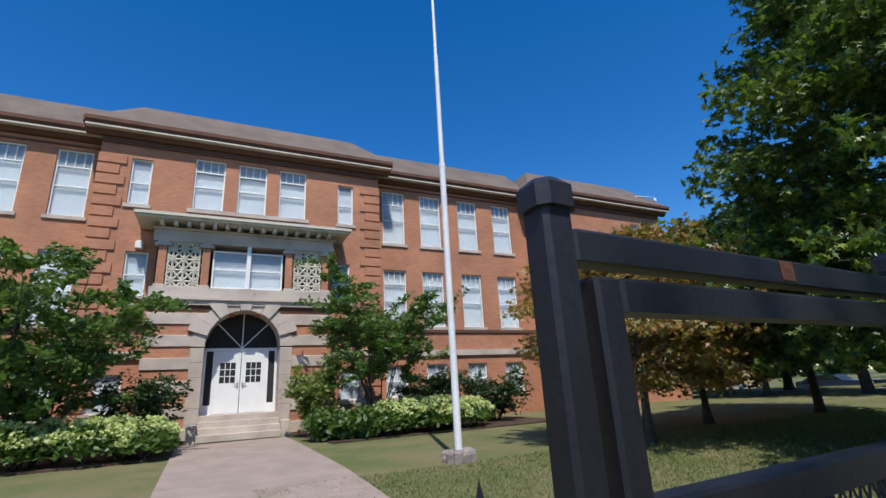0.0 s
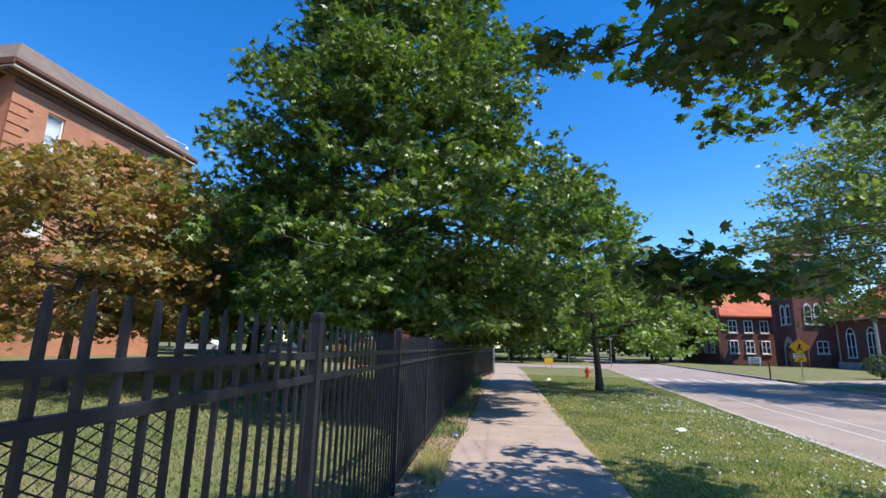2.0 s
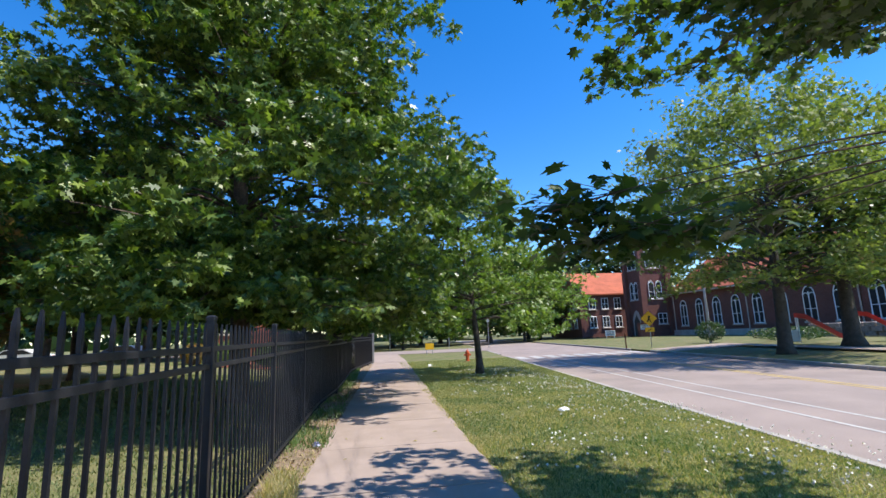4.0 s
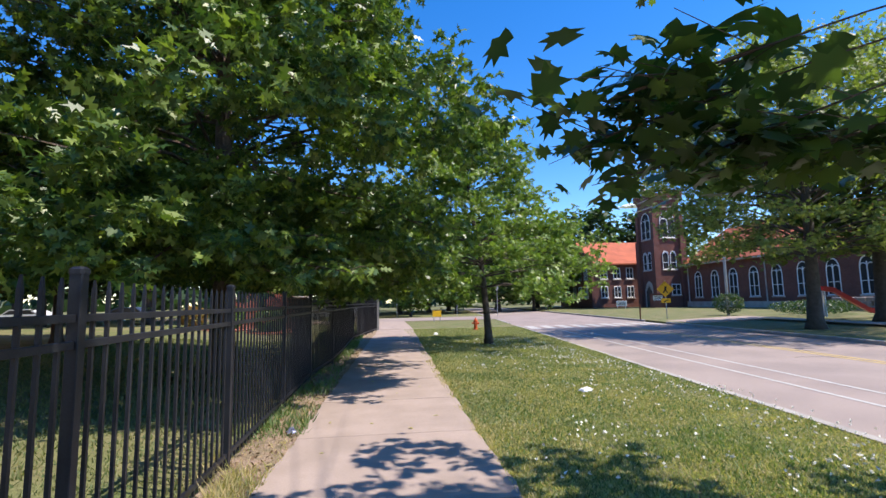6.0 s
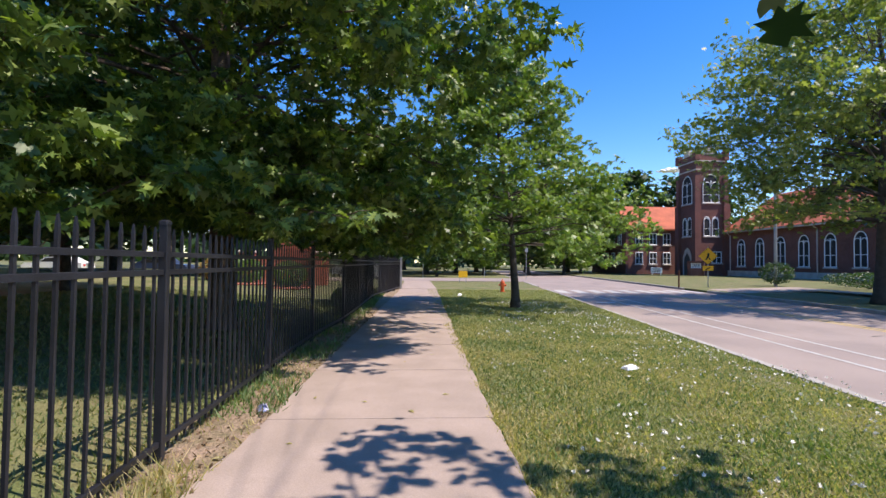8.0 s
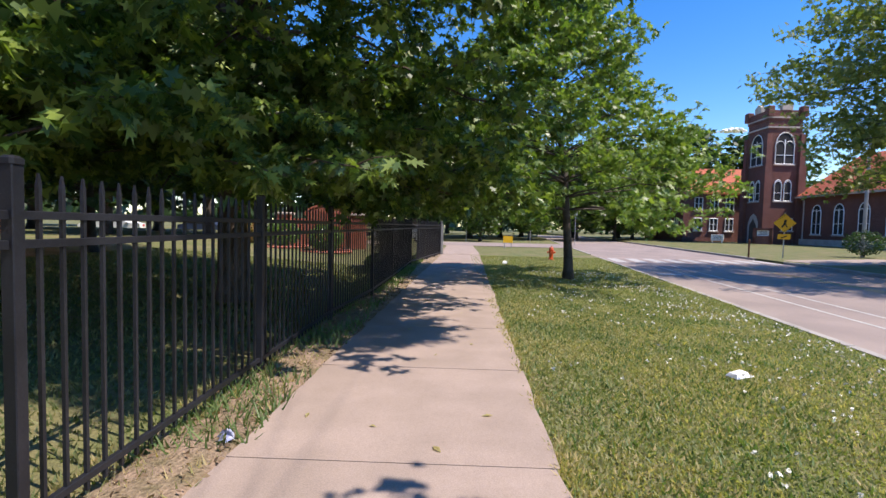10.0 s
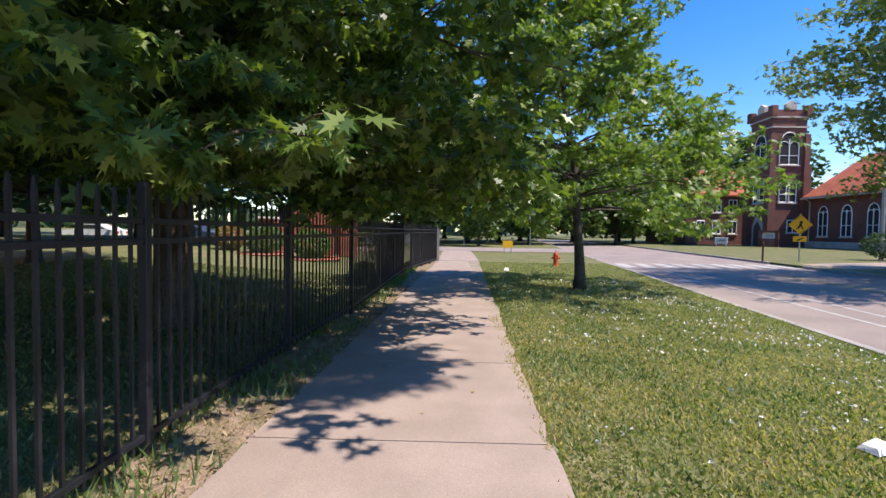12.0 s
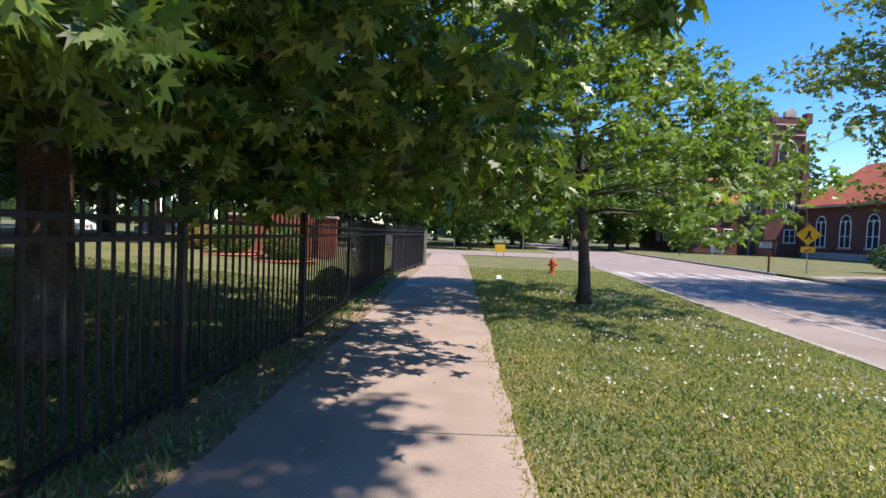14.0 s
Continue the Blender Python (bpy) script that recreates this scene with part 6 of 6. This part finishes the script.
car((-3.6, 40.2, 0.03), 0.05, M_CAR_A, "silver parked car beyond the fence")
car((-11.5, 40.6, 0.03), 0.0, M_CAR_B, "white parked car beyond the lawn")
car((-19.0, 40.3, 0.03), 3.1, M_CAR_C, "dark blue parked car beyond the lawn")
car((-27.0, 40.4, 0.03), 0.02, M_CAR_B, "white parked car beyond the lawn")

# small fair-weather clouds far off, each a heap of soft puffs
for at, wide, seed in (((300, 540, 112), 18, 5), ((314, 536, 104), 13, 9)):
    cr = np.random.default_rng(seed)
    bm = bmesh.new()
    for i in range(70):
        u = cr.normal(0, 0.42)
        r = wide * 0.12 * (1 - 0.55 * min(abs(u), 1)) * cr.uniform(0.6, 1.2)
        m = Matrix.Translation((u * wide, cr.normal(0, 0.15) * wide, (wide * 0.16) * (1 - min(abs(u), 1) ** 0.7) * cr.uniform(0, 1.3))) @ Matrix.Diagonal((1.4, 1.2, 0.75, 1))
        bmesh.ops.create_icosphere(bm, subdivisions=2, radius=r, matrix=m)
    me = bpy.data.meshes.new("cloud")
    bm.to_mesh(me)
    bm.free()
    me.polygons.foreach_set("use_smooth", [True] * len(me.polygons))
    me.materials.append(M_CLOUD)
    ob = new("backdrop_cloud", me)
    ob.location = at
    tagged(ob, "small white fair-weather cloud low in the sky", "cloud", kind="structure")

# distant woods that close the horizon
wood = thing("distant_woods", "dark green belt of distant trees", "woods", kind="stuff")
rng = np.random.default_rng(90)
n = 6000
ang = rng.uniform(0, 2 * math.pi, n)
rad = rng.uniform(130, 170, n)
hgt = 8.0 + 4.0 * np.sin(ang * 9) + 3.0 * np.sin(ang * 23 + 1)
c = np.stack([np.sin(ang) * rad, np.cos(ang) * rad, rng.uniform(0, 1, n) ** 0.8 * hgt], 1)
part("foliage_belt", leaves_mesh("foliage_belt", c, 4.0, LEAF_CLUMP, M_LEAF5, rng, flat=0.0), M_LEAF5, wood)

# ---- bare strip at the foot of the fence ----
sh = Shape()
rng = np.random.default_rng(140)
n = 120
for i in range(n + 1):
    y = -4.0 + 36.0 * i / n
    x0, x1 = fence_x(y) - 0.12 + rng.normal(0, 0.05), walk_left(y) + 0.02 + rng.normal(0, 0.02)
    sh.v += [(x0, y, ground_z(x0, y) - 0.03), (x0 + 0.08, y, ground_z(x0 + 0.08, y) + 0.004), ((x0 + x1) / 2, y, ground_z((x0 + x1) / 2, y) + 0.012 + rng.uniform(0, 0.008)), (x1 - 0.05, y, ground_z(x1, y) + 0.004), (x1, y, ground_z(x1, y) - 0.03)]
    if i:
        b = 5 * i
        sh.f += [(b - 5 + k, b - 4 + k, b + 1 + k, b + k) for k in range(4)]
solid("ground_soil", sh, M_SOIL, "bare dry soil and straw at the foot of the fence", "ground", kind="structure")

# ---- grass, weeds and clover ----
def blades(name, n, x0, x1, y0, y1, h, mat, seed, label, patch=None, zf=None):
    """Joined grass blades, three corners each."""
    rng = np.random.default_rng(seed)
    x, y = rng.uniform(x0, x1, n), y0 + (y1 - y0) * rng.uniform(0, 1, n) ** 1.5
    if patch:
        k = np.array([noise.noise((a * patch, b * patch, seed)) for a, b in zip(x, y)])
        keep = k > rng.uniform(-0.35, 0.25, n)
        x, y = x[keep], y[keep]
        n = len(x)
    keep = x < road_x(NEAR, y) - 0.14
    x, y = x[keep], y[keep]
    n = len(x)
    z = np.array([zf(a, b) for a, b in zip(x, y)]) if zf else np.full(n, -0.02)
    a = rng.uniform(0, 6.28, n)
    hh = h * rng.uniform(0.5, 1.3, n)
    w = 0.006 + 0.0035 * rng.uniform(0, 1, n) + 0.0009 * np.maximum(y - 2, 0)
    ln = rng.normal(0, 0.5, (n, 2)) * hh[:, None]
    v = np.zeros((n, 3, 3))
    v[:, 0] = np.stack([x + np.cos(a) * w, y + np.sin(a) * w, z], 1)
    v[:, 1] = np.stack([x - np.cos(a) * w, y - np.sin(a) * w, z], 1)
    v[:, 2] = np.stack([x + ln[:, 0], y + ln[:, 1], z + hh], 1)
    me = bpy.data.meshes.new(name)
    me.vertices.add(n * 3)
    me.vertices.foreach_set("co", v.reshape(-1).astype(np.float32))
    me.loops.add(n * 3)
    me.loops.foreach_set("vertex_index", np.arange(n * 3, dtype=np.int32))
    me.polygons.add(n)
    me.polygons.foreach_set("loop_start", np.arange(0, n * 3, 3, dtype=np.int32))
    me.update(calc_edges=True)
    me.materials.append(mat)
    return tagged(new(name, me), label, "grass", kind="stuff")


blades("verge_grass", 230000, 1.26, 6.4, 1.5, 13.0, 0.023, M_BLADE, 101, "short summer grass on the verge")
blades("verge_grass", 60000, 1.36, 7.6, 12.0, 26.0, 0.04, M_BLADE, 102, "short summer grass on the verge")
blades("dry_grass", 80000, 1.28, 5.4, 1.5, 12.0, 0.032, M_DRY, 103, "dry straw patches in the verge grass", patch=0.9)
blades("verge_clover", 32000, 1.30, 5.8, 1.5, 14.0, 0.045, M_CLOVER_LEAF, 108, "fresh green clover patches in the verge grass", patch=1.7)
blades("fence_weeds", 4200, -1.40, -0.66, 0.5, 8.0, 0.07, M_DRY, 104, "dry straw-coloured weeds between fence and pavement", patch=1.6)
blades("fence_weeds", 1800, -1.0, -0.68, 3.0, 4.6, 0.15, M_DRY, 109, "tuft of tall straw at the foot of the fence", patch=1.2)
blades("fence_weeds", 6000, -1.2, -0.58, 5.5, 26.0, 0.13, M_CLOVER_LEAF, 105, "green weeds between fence and pavement", patch=0.8)
blades("lawn_grass", 90000, -9.0, -1.2, -2.0, 18.0, 0.045, M_LAWN, 106, "mown lawn grass behind the fence", zf=lambda a, b: ground_z(a, b) - 0.02)
blades("pavement_edge_grass", 5000, 1.31, 1.45, 1.5, 12.0, 0.055, M_DRY, 107, "tufts of grass creeping over the pavement edge", patch=2.0)

rng = np.random.default_rng(110)
n = 2600
x, y = rng.uniform(1.6, 5.6, n), rng.uniform(2.5, 18, n)
k = np.array([noise.noise((a * 0.6, b * 0.6, 3.0)) for a, b in zip(x, y)])
keep = (k + 0.22 * (x - 3.3)) > rng.uniform(-0.25, 0.75, n)
c = np.stack([x[keep], y[keep], rng.uniform(0.035, 0.06, keep.sum())], 1)
c = np.repeat(c, 5, axis=0) + rng.normal(0, 0.005, (len(c) * 5, 3))
tagged(new("clover_flowers", leaves_mesh("clover_flowers", c, 0.029, LEAF_OVAL, M_CLOVER, rng, flat=0.3)), "small white clover flowers in the verge grass", "flowers", kind="stuff")

# crumbs of soil, twigs and dry leaf scraps in the bare strip
rng = np.random.default_rng(150)
n = 2600
y = rng.uniform(1.0, 16.0, n)
x = np.array([rng.uniform(fence_x(q) - 0.15, walk_left(q) + 0.03) for q in y])
c = np.stack([x, y, rng.uniform(0.012, 0.03, n)], 1)
tagged(new("soil_litter", leaves_mesh("soil_litter", c, 0.034, LEAF_OVAL, M_SCRAP, rng, flat=0.35, vary=0.7)), "brown leaf scraps and crumbs of soil along the fence", "debris", kind="stuff")
